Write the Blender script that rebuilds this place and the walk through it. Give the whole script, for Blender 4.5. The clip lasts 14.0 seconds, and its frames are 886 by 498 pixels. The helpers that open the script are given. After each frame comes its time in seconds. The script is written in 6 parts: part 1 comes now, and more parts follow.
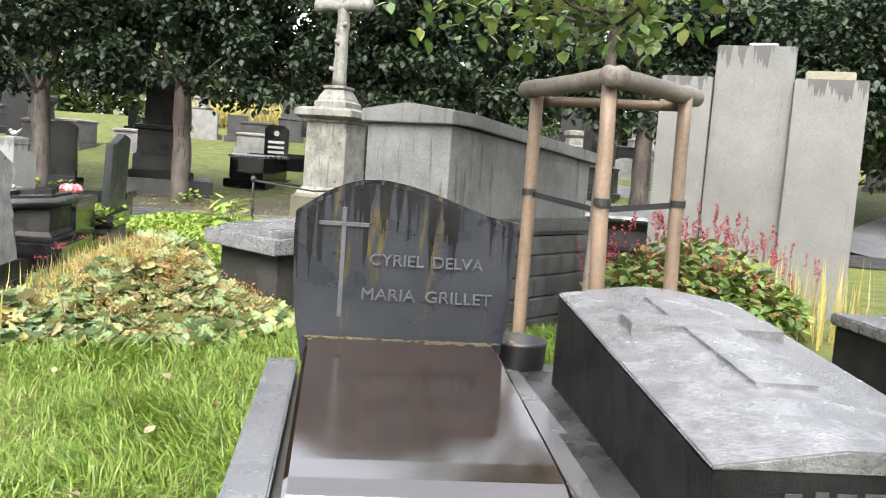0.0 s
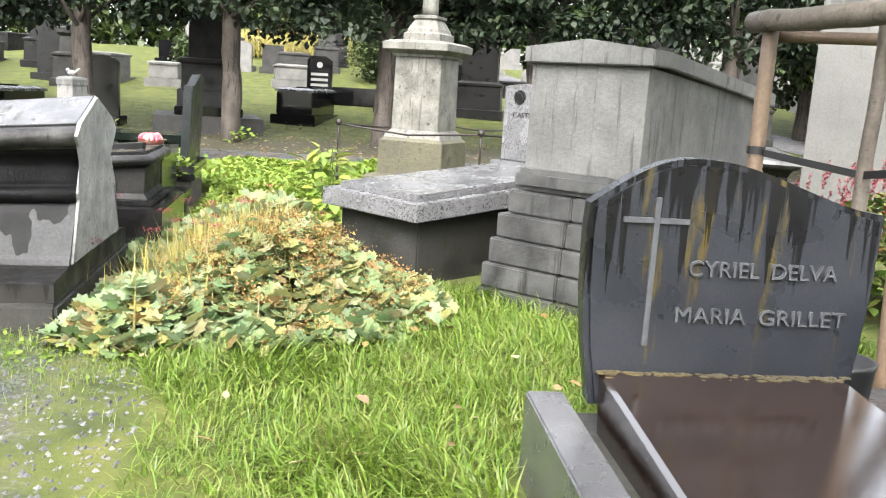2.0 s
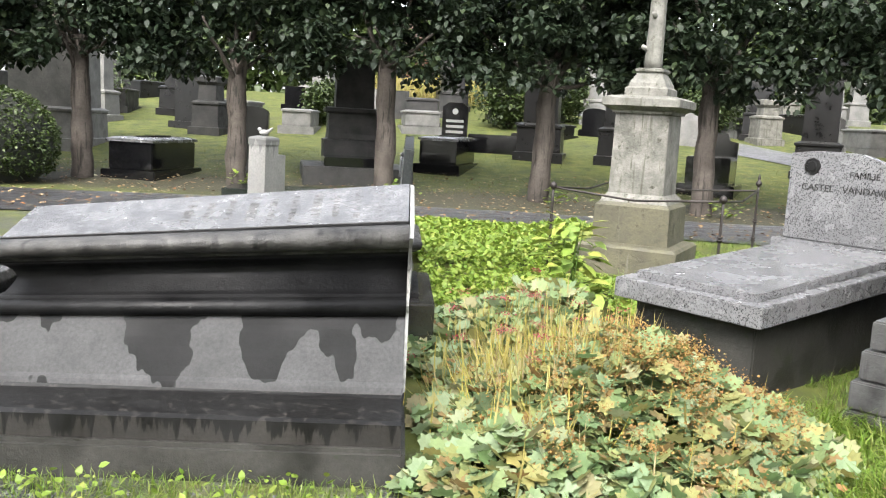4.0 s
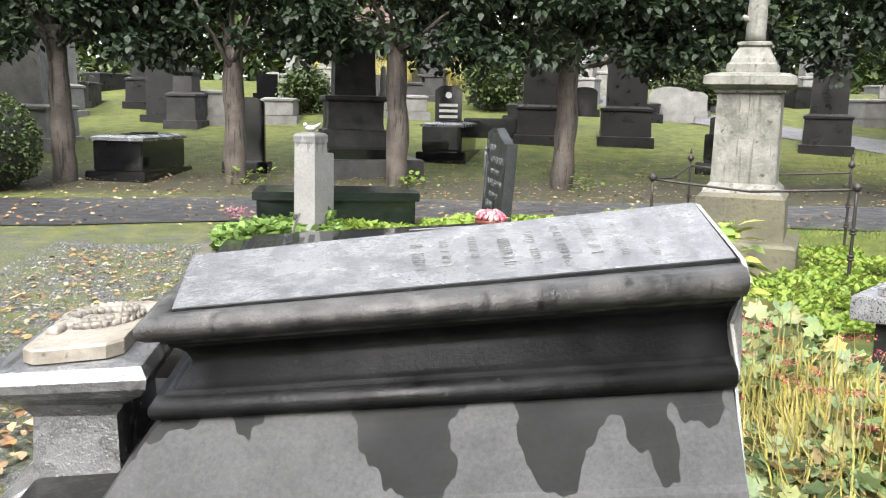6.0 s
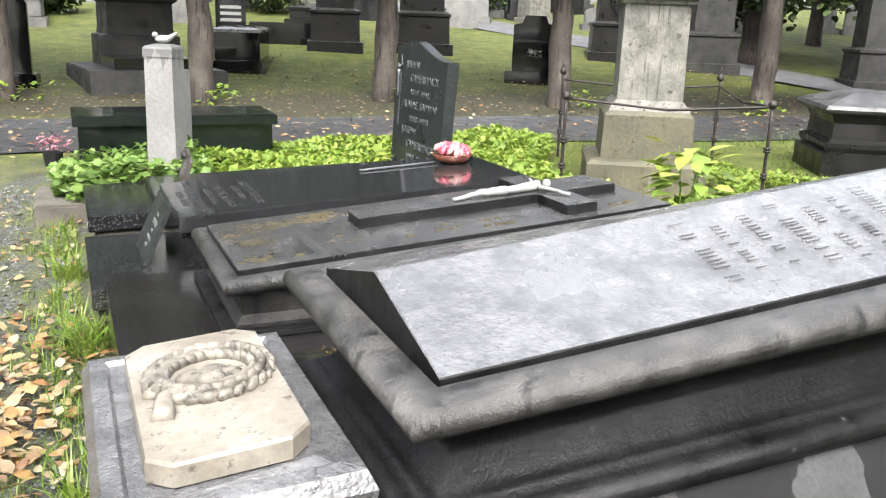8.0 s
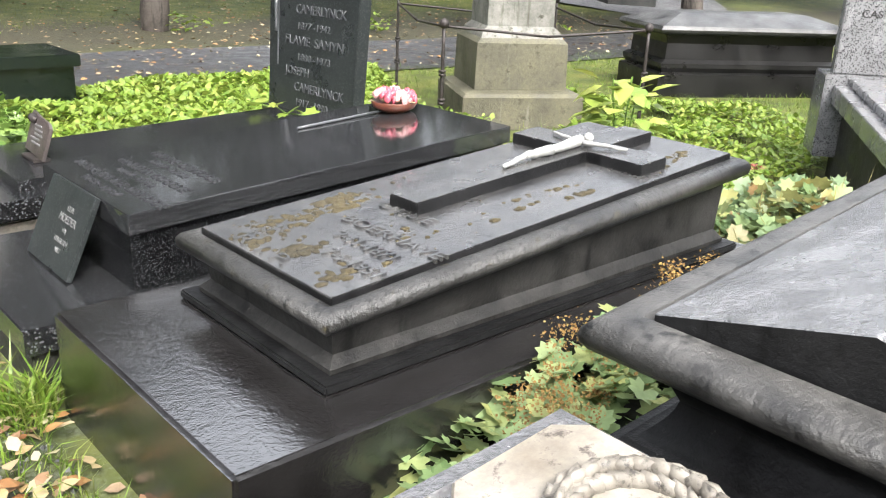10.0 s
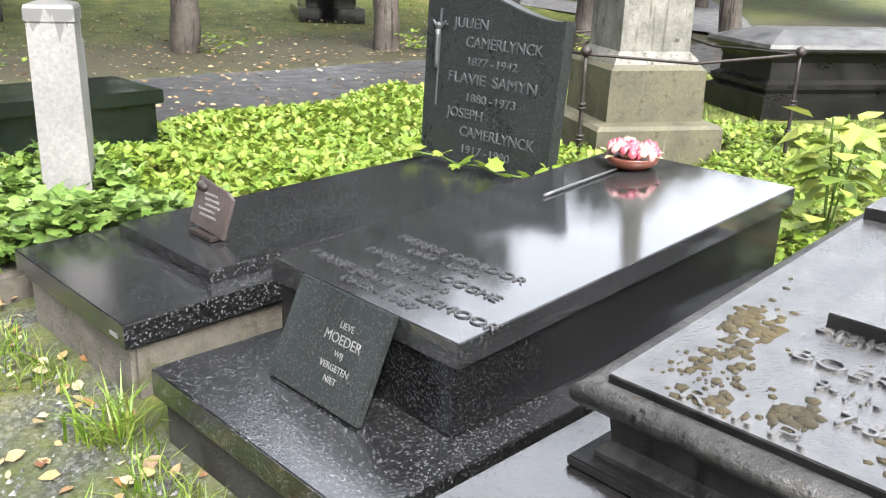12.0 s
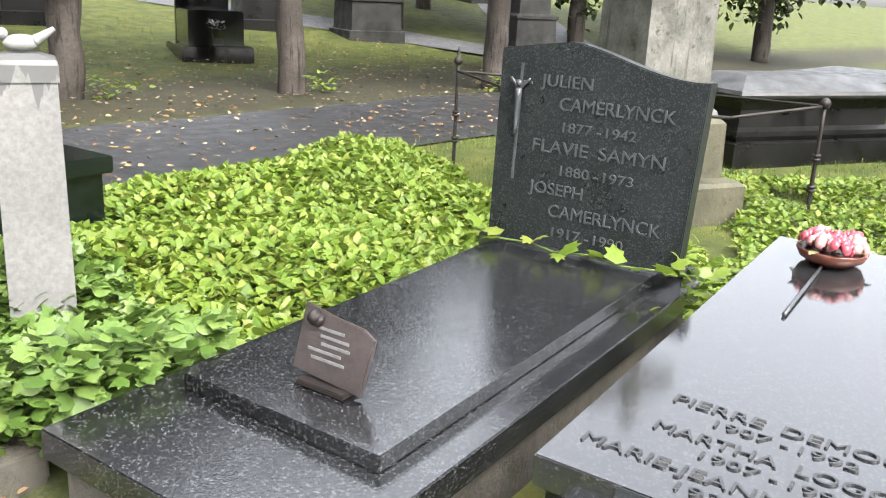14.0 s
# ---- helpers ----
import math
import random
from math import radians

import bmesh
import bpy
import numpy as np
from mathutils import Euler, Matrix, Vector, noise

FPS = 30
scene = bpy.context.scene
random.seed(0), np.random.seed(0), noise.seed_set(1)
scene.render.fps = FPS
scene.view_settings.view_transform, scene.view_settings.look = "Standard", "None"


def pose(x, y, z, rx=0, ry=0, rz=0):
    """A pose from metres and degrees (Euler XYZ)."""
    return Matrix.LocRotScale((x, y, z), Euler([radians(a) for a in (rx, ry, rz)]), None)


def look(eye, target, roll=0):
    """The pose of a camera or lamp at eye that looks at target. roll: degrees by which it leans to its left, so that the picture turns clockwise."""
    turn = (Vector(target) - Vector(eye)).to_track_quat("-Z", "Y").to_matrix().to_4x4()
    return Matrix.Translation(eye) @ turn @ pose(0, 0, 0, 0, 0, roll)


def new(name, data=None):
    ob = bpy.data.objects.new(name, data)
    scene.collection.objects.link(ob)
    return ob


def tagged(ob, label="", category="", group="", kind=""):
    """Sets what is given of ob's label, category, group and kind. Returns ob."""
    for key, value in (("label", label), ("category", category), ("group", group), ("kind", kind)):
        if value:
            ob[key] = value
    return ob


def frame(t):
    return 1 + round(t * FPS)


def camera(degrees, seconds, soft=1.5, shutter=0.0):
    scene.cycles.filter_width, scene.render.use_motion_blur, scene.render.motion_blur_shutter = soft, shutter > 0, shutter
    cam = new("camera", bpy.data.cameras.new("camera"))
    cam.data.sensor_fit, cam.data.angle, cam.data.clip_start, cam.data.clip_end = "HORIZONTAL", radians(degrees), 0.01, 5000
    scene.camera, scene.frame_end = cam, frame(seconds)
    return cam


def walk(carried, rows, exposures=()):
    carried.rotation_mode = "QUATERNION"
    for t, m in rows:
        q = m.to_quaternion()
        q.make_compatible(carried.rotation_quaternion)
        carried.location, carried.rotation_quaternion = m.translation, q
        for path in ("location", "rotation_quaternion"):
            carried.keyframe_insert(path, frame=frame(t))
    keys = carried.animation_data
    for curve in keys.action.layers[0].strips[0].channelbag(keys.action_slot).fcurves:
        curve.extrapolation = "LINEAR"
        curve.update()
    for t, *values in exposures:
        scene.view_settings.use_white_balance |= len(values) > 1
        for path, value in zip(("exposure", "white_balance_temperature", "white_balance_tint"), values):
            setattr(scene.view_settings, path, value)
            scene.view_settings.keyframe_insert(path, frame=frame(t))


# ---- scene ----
cam = camera(54.0, 14.0, soft=1.1)
PATH = [
    (0, (0.247, -0.419, 1.388), (0.591, 1.541, 1.192), 4.2),
    (0.5, (0.129, -0.103, 1.379), (0.603, 1.82, 1.1), 4.4),
    (1, (-0.152, 0.16, 1.426), (0.477, 2.031, 1.108), 4.3),
    (1.5, (-0.414, 0.493, 1.447), (-0.014, 2.42, 1.088), 3.3),
    (2, (-0.655, 0.833, 1.465), (-0.342, 2.775, 1.103), 3.6),
    (2.5, (-1.036, 1.159, 1.518), (-0.782, 3.116, 1.193), 3.5),
    (3, (-1.353, 1.45, 1.538), (-1.307, 3.423, 1.218), 3.3),
    (3.5, (-1.646, 1.773, 1.6), (-1.604, 3.745, 1.27), 3.4),
    (4, (-2.043, 1.995, 1.618), (-1.929, 3.971, 1.329), 3.2),
    (4.2, (-2.204, 2.102, 1.626), (-2.037, 4.075, 1.346), 2.8),
    (6.3, (-3.474, 3.547, 1.642), (-3.22, 5.499, 1.291), 0.6),
    (6.5, (-3.576, 3.717, 1.655), (-3.232, 5.652, 1.284), 0.8),
    (7, (-3.928, 4.019, 1.668), (-3.355, 5.893, 1.269), 1.4),
    (7.5, (-4.288, 4.302, 1.687), (-3.544, 6.101, 1.228), 1.8),
    (8, (-4.525, 4.673, 1.662), (-3.745, 6.439, 1.142), 2.1),
    (8.2, (-4.604, 4.805, 1.661), (-3.79, 6.55, 1.117), 2.0),
    (10.3, (-5.311, 6.277, 1.63), (-4.012, 7.639, 0.953), 2.0),
    (10.5, (-5.36, 6.415, 1.643), (-4.058, 7.771, 0.961), 1.4),
    (11, (-5.461, 6.797, 1.633), (-4.112, 8.129, 0.997), 1.6),
    (11.5, (-5.509, 7.191, 1.653), (-4.156, 8.516, 1.009), 2.1),
    (12, (-5.616, 7.614, 1.659), (-4.289, 8.963, 1.01), 1.9),
    (12.5, (-5.627, 8.026, 1.65), (-4.228, 9.3, 1.003), 1.3),
    (13, (-5.549, 8.448, 1.663), (-4.121, 9.684, 1.005), 1.5),
    (13.5, (-5.589, 8.857, 1.646), (-4.072, 10.02, 1.057), 2.4),
    (14, (-5.665, 9.251, 1.648), (-4.088, 10.342, 1.083), 2.8),
]
walk(cam, [(t, look(eye, target, roll)) for t, eye, target, roll in PATH], [(0.0, 3.05), (1.0, 3.25), (2.0, 3.2), (2.6, 2.98), (3.5, 2.85), (6.5, 2.95), (8.0, 2.96), (10.5, 3.12), (11.0, 3.22), (12.5, 3.05), (14.0, 2.92)])

# ---- world, light, exposure ----
world = bpy.data.worlds.new("overcast_sky")
scene.world = world
world.use_nodes = True
wn, wl = world.node_tree.nodes, world.node_tree.links
sky = wn.new("ShaderNodeTexSky")
sky.sky_type, sky.sun_disc = "NISHITA", False
sky.sun_elevation, sky.sun_rotation = radians(48), radians(200)
sky.dust_density, sky.air_density = 4.0, 1.0
grey = wn.new("ShaderNodeHueSaturation")
grey.inputs["Saturation"].default_value = 0.24
wl.new(sky.outputs[0], grey.inputs["Color"])
wl.new(grey.outputs[0], wn["Background"].inputs["Color"])
wn["Background"].inputs["Strength"].default_value = 0.15
sun = new("sun", bpy.data.lights.new("sun", "SUN"))
sun.data.energy, sun.data.angle, sun.data.color = 0.8, radians(30), (1.0, 0.97, 0.92)
sun.matrix_world = look((-3, -7, 10), (0, 0, 0))


# ---- materials ----
def nodes_of(name, rough=0.6, metal=0.0, spec=0.5):
    m = bpy.data.materials.new(name)
    m.use_nodes = True
    nt = m.node_tree
    b = nt.nodes["Principled BSDF"]
    b.inputs["Roughness"].default_value, b.inputs["Metallic"].default_value = rough, metal
    b.inputs["Specular IOR Level"].default_value = spec
    return m, nt, b


def coords(nt, scale=(1, 1, 1)):
    tc, mp = nt.nodes.new("ShaderNodeNewGeometry"), nt.nodes.new("ShaderNodeMapping")
    nt.links.new(tc.outputs["Position"], mp.inputs["Vector"])
    mp.inputs["Scale"].default_value = scale
    return mp.outputs[0]


def noise_of(nt, vec, scale, detail=4.0, rough=0.6):
    n = nt.nodes.new("ShaderNodeTexNoise")
    n.inputs["Scale"].default_value, n.inputs["Detail"].default_value, n.inputs["Roughness"].default_value = scale, detail, rough
    nt.links.new(vec, n.inputs["Vector"])
    return n.outputs["Fac"]


K = 0.33


def dim(c):
    """Darkens base colours so sky reflections show brighter; raised exposure makes up for it."""
    return tuple(v * K for v in c)


def ramp(nt, fac, stops):
    r = nt.nodes.new("ShaderNodeValToRGB")
    e = r.color_ramp.elements
    while len(e) < len(stops):
        e.new(0.5)
    for k, (p, c) in zip(e, stops):
        k.position = p
        k.color = (*c, 1) if isinstance(c, tuple) else (c, c, c, 1)
    nt.links.new(fac, r.inputs[0])
    return r.outputs[0]


def mix(nt, fac, a, b, mode="MIX"):
    m = nt.nodes.new("ShaderNodeMix")
    m.data_type, m.blend_type = "RGBA", mode
    for key, v in ((0, fac), (6, a), (7, b)):
        if isinstance(v, (int, float)):
            m.inputs[key].default_value = v
        elif isinstance(v, tuple):
            m.inputs[key].default_value = (*v, 1)
        else:
            nt.links.new(v, m.inputs[key])
    return m.outputs[2]


def bump(nt, b, height, strength, distance):
    n = nt.nodes.new("ShaderNodeBump")
    n.inputs["Strength"].default_value, n.inputs["Distance"].default_value = strength, distance
    nt.links.new(height, n.inputs["Height"])
    nt.links.new(n.outputs[0], b.inputs["Normal"])
    return n


def stone(name, dark, light, rough=(0.3, 0.6), grain=60, speck=None, streak=None, moss=None, relief=0.25, fine=0.004, blotch=2.5, spec=0.5, drips=None, ior=1.5, fall=0.0, beads=0.0, thin=9):
    """Weathered stone: blotches, grain, optional crystals, rain streaks and moss."""
    m, nt, b = nodes_of(name, spec=spec)
    p = coords(nt)
    big, small = noise_of(nt, p, blotch, 5), noise_of(nt, p, grain, 3, 0.7)
    col = ramp(nt, big, [(0.3, dim(dark)), (0.7, dim(light))])
    col = mix(nt, 0.55, col, ramp(nt, small, [(0.3, 0.33), (0.7, 0.7)]), "OVERLAY")
    if speck:
        v = nt.nodes.new("ShaderNodeTexVoronoi")
        v.inputs["Scale"].default_value = speck[0]
        nt.links.new(p, v.inputs["Vector"])
        col = mix(nt, ramp(nt, v.outputs["Color"], [(speck[2], 0.0), (speck[2] + 0.12, 1.0)]), col, dim(speck[1]))
    if streak:
        sv = noise_of(nt, coords(nt, (thin, thin, 0.7)), 1.6, 5, 0.65)
        col = mix(nt, ramp(nt, sv, [(streak[1], 0.0), (streak[1] + 0.1, 1.0)]), col, dim(streak[0]))
    if moss:
        mv = noise_of(nt, p, moss[2], 6, 0.7)
        col = mix(nt, ramp(nt, mv, [(moss[1], 0.0), (moss[1] + 0.1, 1.0)]), col, dim(moss[0]))
    if drips:
        top, length, scale, stain = drips
        n1 = noise_of(nt, coords(nt, (scale, scale, 0.25)), 1.0, 3, 0.55)
        sep = nt.nodes.new("ShaderNodeSeparateXYZ")
        nt.links.new(p, sep.inputs[0])
        m1, m2, m3 = (nt.nodes.new("ShaderNodeMath") for _ in range(3))
        m1.operation, m2.operation, m3.operation = "SUBTRACT", "MULTIPLY_ADD", "ADD"
        level = nt.nodes.new("ShaderNodeMath")
        level.operation = "MULTIPLY_ADD"
        nt.links.new(sep.outputs["X"], level.inputs[0])
        level.inputs[1].default_value = -fall
        nt.links.new(sep.outputs["Z"], level.inputs[2])
        nt.links.new(level.outputs[0], m1.inputs[0])
        m1.inputs[1].default_value = top
        nt.links.new(n1, m2.inputs[0])
        m2.inputs[1].default_value, m2.inputs[2].default_value = length * 5, -length * 2.5
        nt.links.new(m1.outputs[0], m3.inputs[0])
        nt.links.new(m2.outputs[0], m3.inputs[1])
        col = mix(nt, ramp(nt, m3.outputs[0], [(0.0, 0.0), (0.012, 0.9)]), col, dim(stain))
    b.inputs["IOR"].default_value = ior
    nt.links.new(col, b.inputs["Base Color"])
    wet = ramp(nt, noise_of(nt, p, 4, 4), [(0.35, rough[0]), (0.65, rough[1])])
    nt.links.new(wet, b.inputs["Roughness"])
    rough_bump = bump(nt, b, noise_of(nt, p, grain * 0.7, 5, 0.7), relief, fine)
    if beads:
        # rain beads standing on the wet stone
        v = nt.nodes.new("ShaderNodeTexVoronoi")
        v.inputs["Scale"].default_value = 75
        nt.links.new(p, v.inputs["Vector"])
        drop = nt.nodes.new("ShaderNodeBump")
        drop.inputs["Strength"].default_value, drop.inputs["Distance"].default_value = beads, 0.003
        nt.links.new(ramp(nt, v.outputs["Distance"], [(0.1, 1.0), (0.45, 0.0)]), drop.inputs["Height"])
        nt.links.new(rough_bump.outputs[0], drop.inputs["Normal"])
        nt.links.new(drop.outputs[0], b.inputs["Normal"])
    return m


def leafy(name, colors, rough=0.45, trans=0.25):
    """Leaves: one of several colours per leaf, with a paler edge of noise."""
    m, nt, b = nodes_of(name, rough, spec=0.3)
    g = nt.nodes.new("ShaderNodeNewGeometry")
    n = len(colors)
    col = ramp(nt, g.outputs["Random Per Island"], [(i / max(n - 1, 1), dim(c)) for i, c in enumerate(colors)])
    col = mix(nt, 0.5, col, ramp(nt, noise_of(nt, coords(nt), 35, 4), [(0.3, 0.38), (0.7, 0.62)]), "OVERLAY")
    nt.links.new(col, b.inputs["Base Color"])
    tr, ms = nt.nodes.new("ShaderNodeBsdfTranslucent"), nt.nodes.new("ShaderNodeMixShader")
    nt.links.new(col, tr.inputs["Color"])
    ms.inputs[0].default_value = trans
    nt.links.new(b.outputs[0], ms.inputs[1])
    nt.links.new(tr.outputs[0], ms.inputs[2])
    nt.links.new(ms.outputs[0], nt.nodes["Material Output"].inputs["Surface"])
    return m


def plain(name, col, rough=0.5, metal=0.0, var=0.25, scale=30):
    m, nt, b = nodes_of(name, rough, metal)
    p = coords(nt)
    lo = tuple(c * K * (1 - var) for c in col)
    hi = tuple(min(1, c * K * (1 + var)) for c in col)
    nt.links.new(ramp(nt, noise_of(nt, p, scale, 4), [(0.3, lo), (0.7, hi)]), b.inputs["Base Color"])
    bump(nt, b, noise_of(nt, p, scale * 3, 3), 0.2, 0.002)
    return m


# One bluestone twice: dark for shaded sides, pale for skylit tops.
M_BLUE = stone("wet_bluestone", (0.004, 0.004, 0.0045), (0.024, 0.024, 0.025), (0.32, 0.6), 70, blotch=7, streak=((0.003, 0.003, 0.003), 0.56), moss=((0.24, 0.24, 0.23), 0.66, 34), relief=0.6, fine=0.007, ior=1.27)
M_BLUETOP = stone("wet_bluestone_pale_skylit", (0.09, 0.09, 0.094), (0.24, 0.24, 0.245), (0.1, 0.32), 50, blotch=8, moss=((0.03, 0.03, 0.03), 0.63, 34), relief=0.8, fine=0.009, ior=1.9, beads=0.3)
M_BLUEGREY = stone("bluestone_grey_patches", (0.025, 0.025, 0.026), (0.17, 0.17, 0.167), (0.3, 0.6), 60, blotch=4.5, streak=((0.02, 0.02, 0.02), 0.57), moss=((0.32, 0.32, 0.3), 0.65, 20), relief=0.6, fine=0.009)
M_STEP = stone("wet_black_step", (0.012, 0.012, 0.012), (0.085, 0.085, 0.082), (0.2, 0.45), 60, blotch=4.5, streak=((0.008, 0.008, 0.008), 0.57), moss=((0.2, 0.2, 0.19), 0.66, 24), relief=0.5, fine=0.007, ior=1.6)
# Kerb grey stands in for the sky reflected on wet stone.
M_KERB = stone("wet_kerb_skylit_grey", (0.11, 0.111, 0.116), (0.2, 0.201, 0.208), (0.12, 0.3), 90, relief=0.3, fine=0.003, ior=1.7)
M_FACE = stone("grey_face_with_wet_drips", (0.06, 0.06, 0.061), (0.13, 0.13, 0.132), (0.7, 0.9), 60, blotch=4, relief=0.4, drips=(0.635, 0.34, 3.4, (0.007, 0.007, 0.007)), ior=1.3, fall=0.036)
M_FOOT = stone("plinth_with_black_drips", (0.022, 0.02, 0.018), (0.06, 0.055, 0.05), (0.35, 0.65), 60, relief=0.4, drips=(0.27, 0.1, 24, (0.004, 0.004, 0.004)), ior=1.35)
M_SLATE = stone("honed_blue_stone", (0.02, 0.023, 0.029), (0.044, 0.048, 0.058), (0.22, 0.42), 90, streak=((0.17, 0.12, 0.014), 0.59), relief=0.35, drips=(1.16, 0.38, 30, (0.0025, 0.0025, 0.003)), ior=1.35, thin=6)
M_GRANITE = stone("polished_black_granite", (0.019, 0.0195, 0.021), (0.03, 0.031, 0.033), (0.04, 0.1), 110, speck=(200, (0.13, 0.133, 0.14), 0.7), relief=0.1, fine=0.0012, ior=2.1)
# Grave sides use a darker, less glossy copy of the ledger granite.
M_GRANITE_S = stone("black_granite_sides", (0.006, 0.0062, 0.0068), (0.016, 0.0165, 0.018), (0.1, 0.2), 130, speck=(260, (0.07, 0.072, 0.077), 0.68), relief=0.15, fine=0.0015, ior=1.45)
M_GRANITE_R = stone("rain_pitted_black_granite", (0.01, 0.01, 0.011), (0.021, 0.0215, 0.023), (0.05, 0.16), 110, speck=(150, (0.13, 0.134, 0.142), 0.68), relief=0.28, fine=0.002, ior=1.95, beads=0.05)
M_GRANITE_B = stone("polished_black_granite_plain", (0.006, 0.006, 0.007), (0.014, 0.014, 0.015), (0.06, 0.14), 160, relief=0.04, fine=0.001, ior=1.55)
M_GREEN = stone("dark_green_granite", (0.006, 0.011, 0.009), (0.016, 0.023, 0.02), (0.1, 0.25), 160, relief=0.05, fine=0.001, ior=1.55)
M_LIGHT = stone("light_grey_granite", (0.27, 0.27, 0.28), (0.38, 0.38, 0.39), (0.15, 0.35), 120, speck=(150, (0.05, 0.05, 0.055), 0.64), relief=0.2, fine=0.002)
M_BROWN = stone("brown_wet_polished_slab", (0.016, 0.008, 0.005), (0.03, 0.0165, 0.011), (0.03, 0.08), 110, relief=0.2, fine=0.0015, ior=2.2)
M_CONC = stone("weathered_concrete", (0.13, 0.13, 0.123), (0.27, 0.27, 0.256), (0.6, 0.85), 45, streak=((0.06, 0.06, 0.055), 0.56), moss=((0.5, 0.5, 0.47), 0.66, 30), relief=0.6, fine=0.007)
M_CONCD = stone("dark_wet_concrete", (0.02, 0.02, 0.017), (0.08, 0.077, 0.068), (0.45, 0.75), 40, blotch=4, moss=((0.03, 0.045, 0.012), 0.58, 5), relief=0.6, fine=0.01, ior=1.35)
M_CEMENT = stone("smooth_cement", (0.16, 0.16, 0.148), (0.23, 0.226, 0.208), (0.6, 0.8), 60, blotch=1.2, relief=0.15, streak=((0.15, 0.15, 0.14), 0.6), drips=(2.79, 0.24, 14, (0.06, 0.06, 0.055)))
M_PED = stone("lichened_limestone", (0.12, 0.117, 0.095), (0.36, 0.35, 0.305), (0.6, 0.85), 35, blotch=5, streak=((0.085, 0.08, 0.045), 0.57), moss=((0.05, 0.048, 0.02), 0.58, 12), relief=0.7, fine=0.01)
M_PEDBASE = stone("mossy_limestone_base", (0.07, 0.064, 0.03), (0.2, 0.185, 0.11), (0.6, 0.85), 35, blotch=4, streak=((0.26, 0.25, 0.2), 0.62), moss=((0.05, 0.05, 0.014), 0.55, 7), relief=0.7, fine=0.012)
M_MARBLE = stone("white_marble", (0.26, 0.22, 0.165), (0.5, 0.46, 0.39), (0.45, 0.65), 30, blotch=6, moss=((0.07, 0.05, 0.035), 0.57, 24), relief=0.7)
M_WHITE = stone("white_stone", (0.28, 0.275, 0.265), (0.38, 0.372, 0.355), (0.5, 0.7), 40, relief=0.2, drips=(1.2, 0.12, 14, (0.17, 0.17, 0.165)))
M_MEMO = stone("old_grey_stone", (0.02, 0.02, 0.019), (0.085, 0.082, 0.076), (0.5, 0.8), 30, relief=0.5, ior=1.35)
M_MEMOL = stone("pale_old_stone", (0.16, 0.16, 0.15), (0.34, 0.33, 0.31), (0.5, 0.8), 30, relief=0.5)
M_DARKM = stone("dark_monument_stone", (0.005, 0.005, 0.0055), (0.024, 0.023, 0.022), (0.25, 0.5), 50, relief=0.3, ior=1.35)
M_ASPHALT = stone("wet_asphalt", (0.035, 0.035, 0.038), (0.06, 0.06, 0.064), (0.35, 0.6), 220, relief=0.7, fine=0.008)
M_GRAVELPATH = stone("light_gravel", (0.16, 0.16, 0.17), (0.26, 0.26, 0.27), (0.6, 0.8), 90, speck=(60, (0.08, 0.08, 0.085), 0.6), relief=0.8, fine=0.01)
M_WETBASE = stone("soaked_dark_slab", (0.011, 0.01, 0.01), (0.034, 0.032, 0.032), (0.05, 0.12), 30, blotch=5, moss=((0.1, 0.1, 0.1), 0.69, 60), relief=0.45, fine=0.005, ior=2.1, beads=0.12)
M_GREYG = stone("dark_grey_granite", (0.016, 0.02, 0.0205), (0.034, 0.041, 0.042), (0.25, 0.4), 110, speck=(200, (0.11, 0.118, 0.118), 0.68), relief=0.15, fine=0.0015, ior=1.35)
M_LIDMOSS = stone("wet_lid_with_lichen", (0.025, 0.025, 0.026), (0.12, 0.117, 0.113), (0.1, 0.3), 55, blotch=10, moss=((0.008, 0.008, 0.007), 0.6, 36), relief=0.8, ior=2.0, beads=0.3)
M_MOSS = stone("moss_cushion", (0.04, 0.03, 0.008), (0.13, 0.095, 0.024), (0.9, 1.0), 120, relief=1.0, fine=0.012)
M_BLUEMOSS = stone("mossy_bluestone", (0.008, 0.008, 0.008), (0.06, 0.058, 0.055), (0.4, 0.7), 50, blotch=8, streak=((0.005, 0.005, 0.005), 0.56), moss=((0.2, 0.195, 0.18), 0.65, 18), relief=0.7, fine=0.01, ior=1.25)
M_WREATH = stone("stained_marble_carving", (0.12, 0.1, 0.075), (0.42, 0.38, 0.32), (0.5, 0.7), 30, blotch=14, moss=((0.035, 0.028, 0.02), 0.54, 34), relief=0.8)
M_ROPE = stone("ribbed_mossy_rim", (0.02, 0.02, 0.02), (0.11, 0.107, 0.102), (0.28, 0.55), 24, streak=((0.008, 0.008, 0.007), 0.55), moss=((0.05, 0.04, 0.012), 0.6, 20), relief=1.0, fine=0.014, ior=1.35, thin=40)
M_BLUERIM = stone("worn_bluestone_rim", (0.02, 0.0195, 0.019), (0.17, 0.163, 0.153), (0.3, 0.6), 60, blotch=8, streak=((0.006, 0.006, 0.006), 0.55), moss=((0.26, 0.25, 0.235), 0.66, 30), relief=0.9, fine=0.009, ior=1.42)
M_RENDER = stone("flaking_cement", (0.3, 0.3, 0.285), (0.74, 0.74, 0.71), (0.6, 0.85), 40, blotch=7, moss=((0.1, 0.1, 0.09), 0.6, 14), relief=0.9, fine=0.015)
M_IRON = plain("rusty_iron", (0.035, 0.024, 0.02), 0.6, 0.3, 0.5)
M_LETTER = plain("carved_letter_stone", (0.12, 0.127, 0.136), 0.4, 0.0, 0.2)
M_LETTERD = plain("worn_carved_letter", (0.085, 0.085, 0.086), 0.3, 0.0, 0.3)
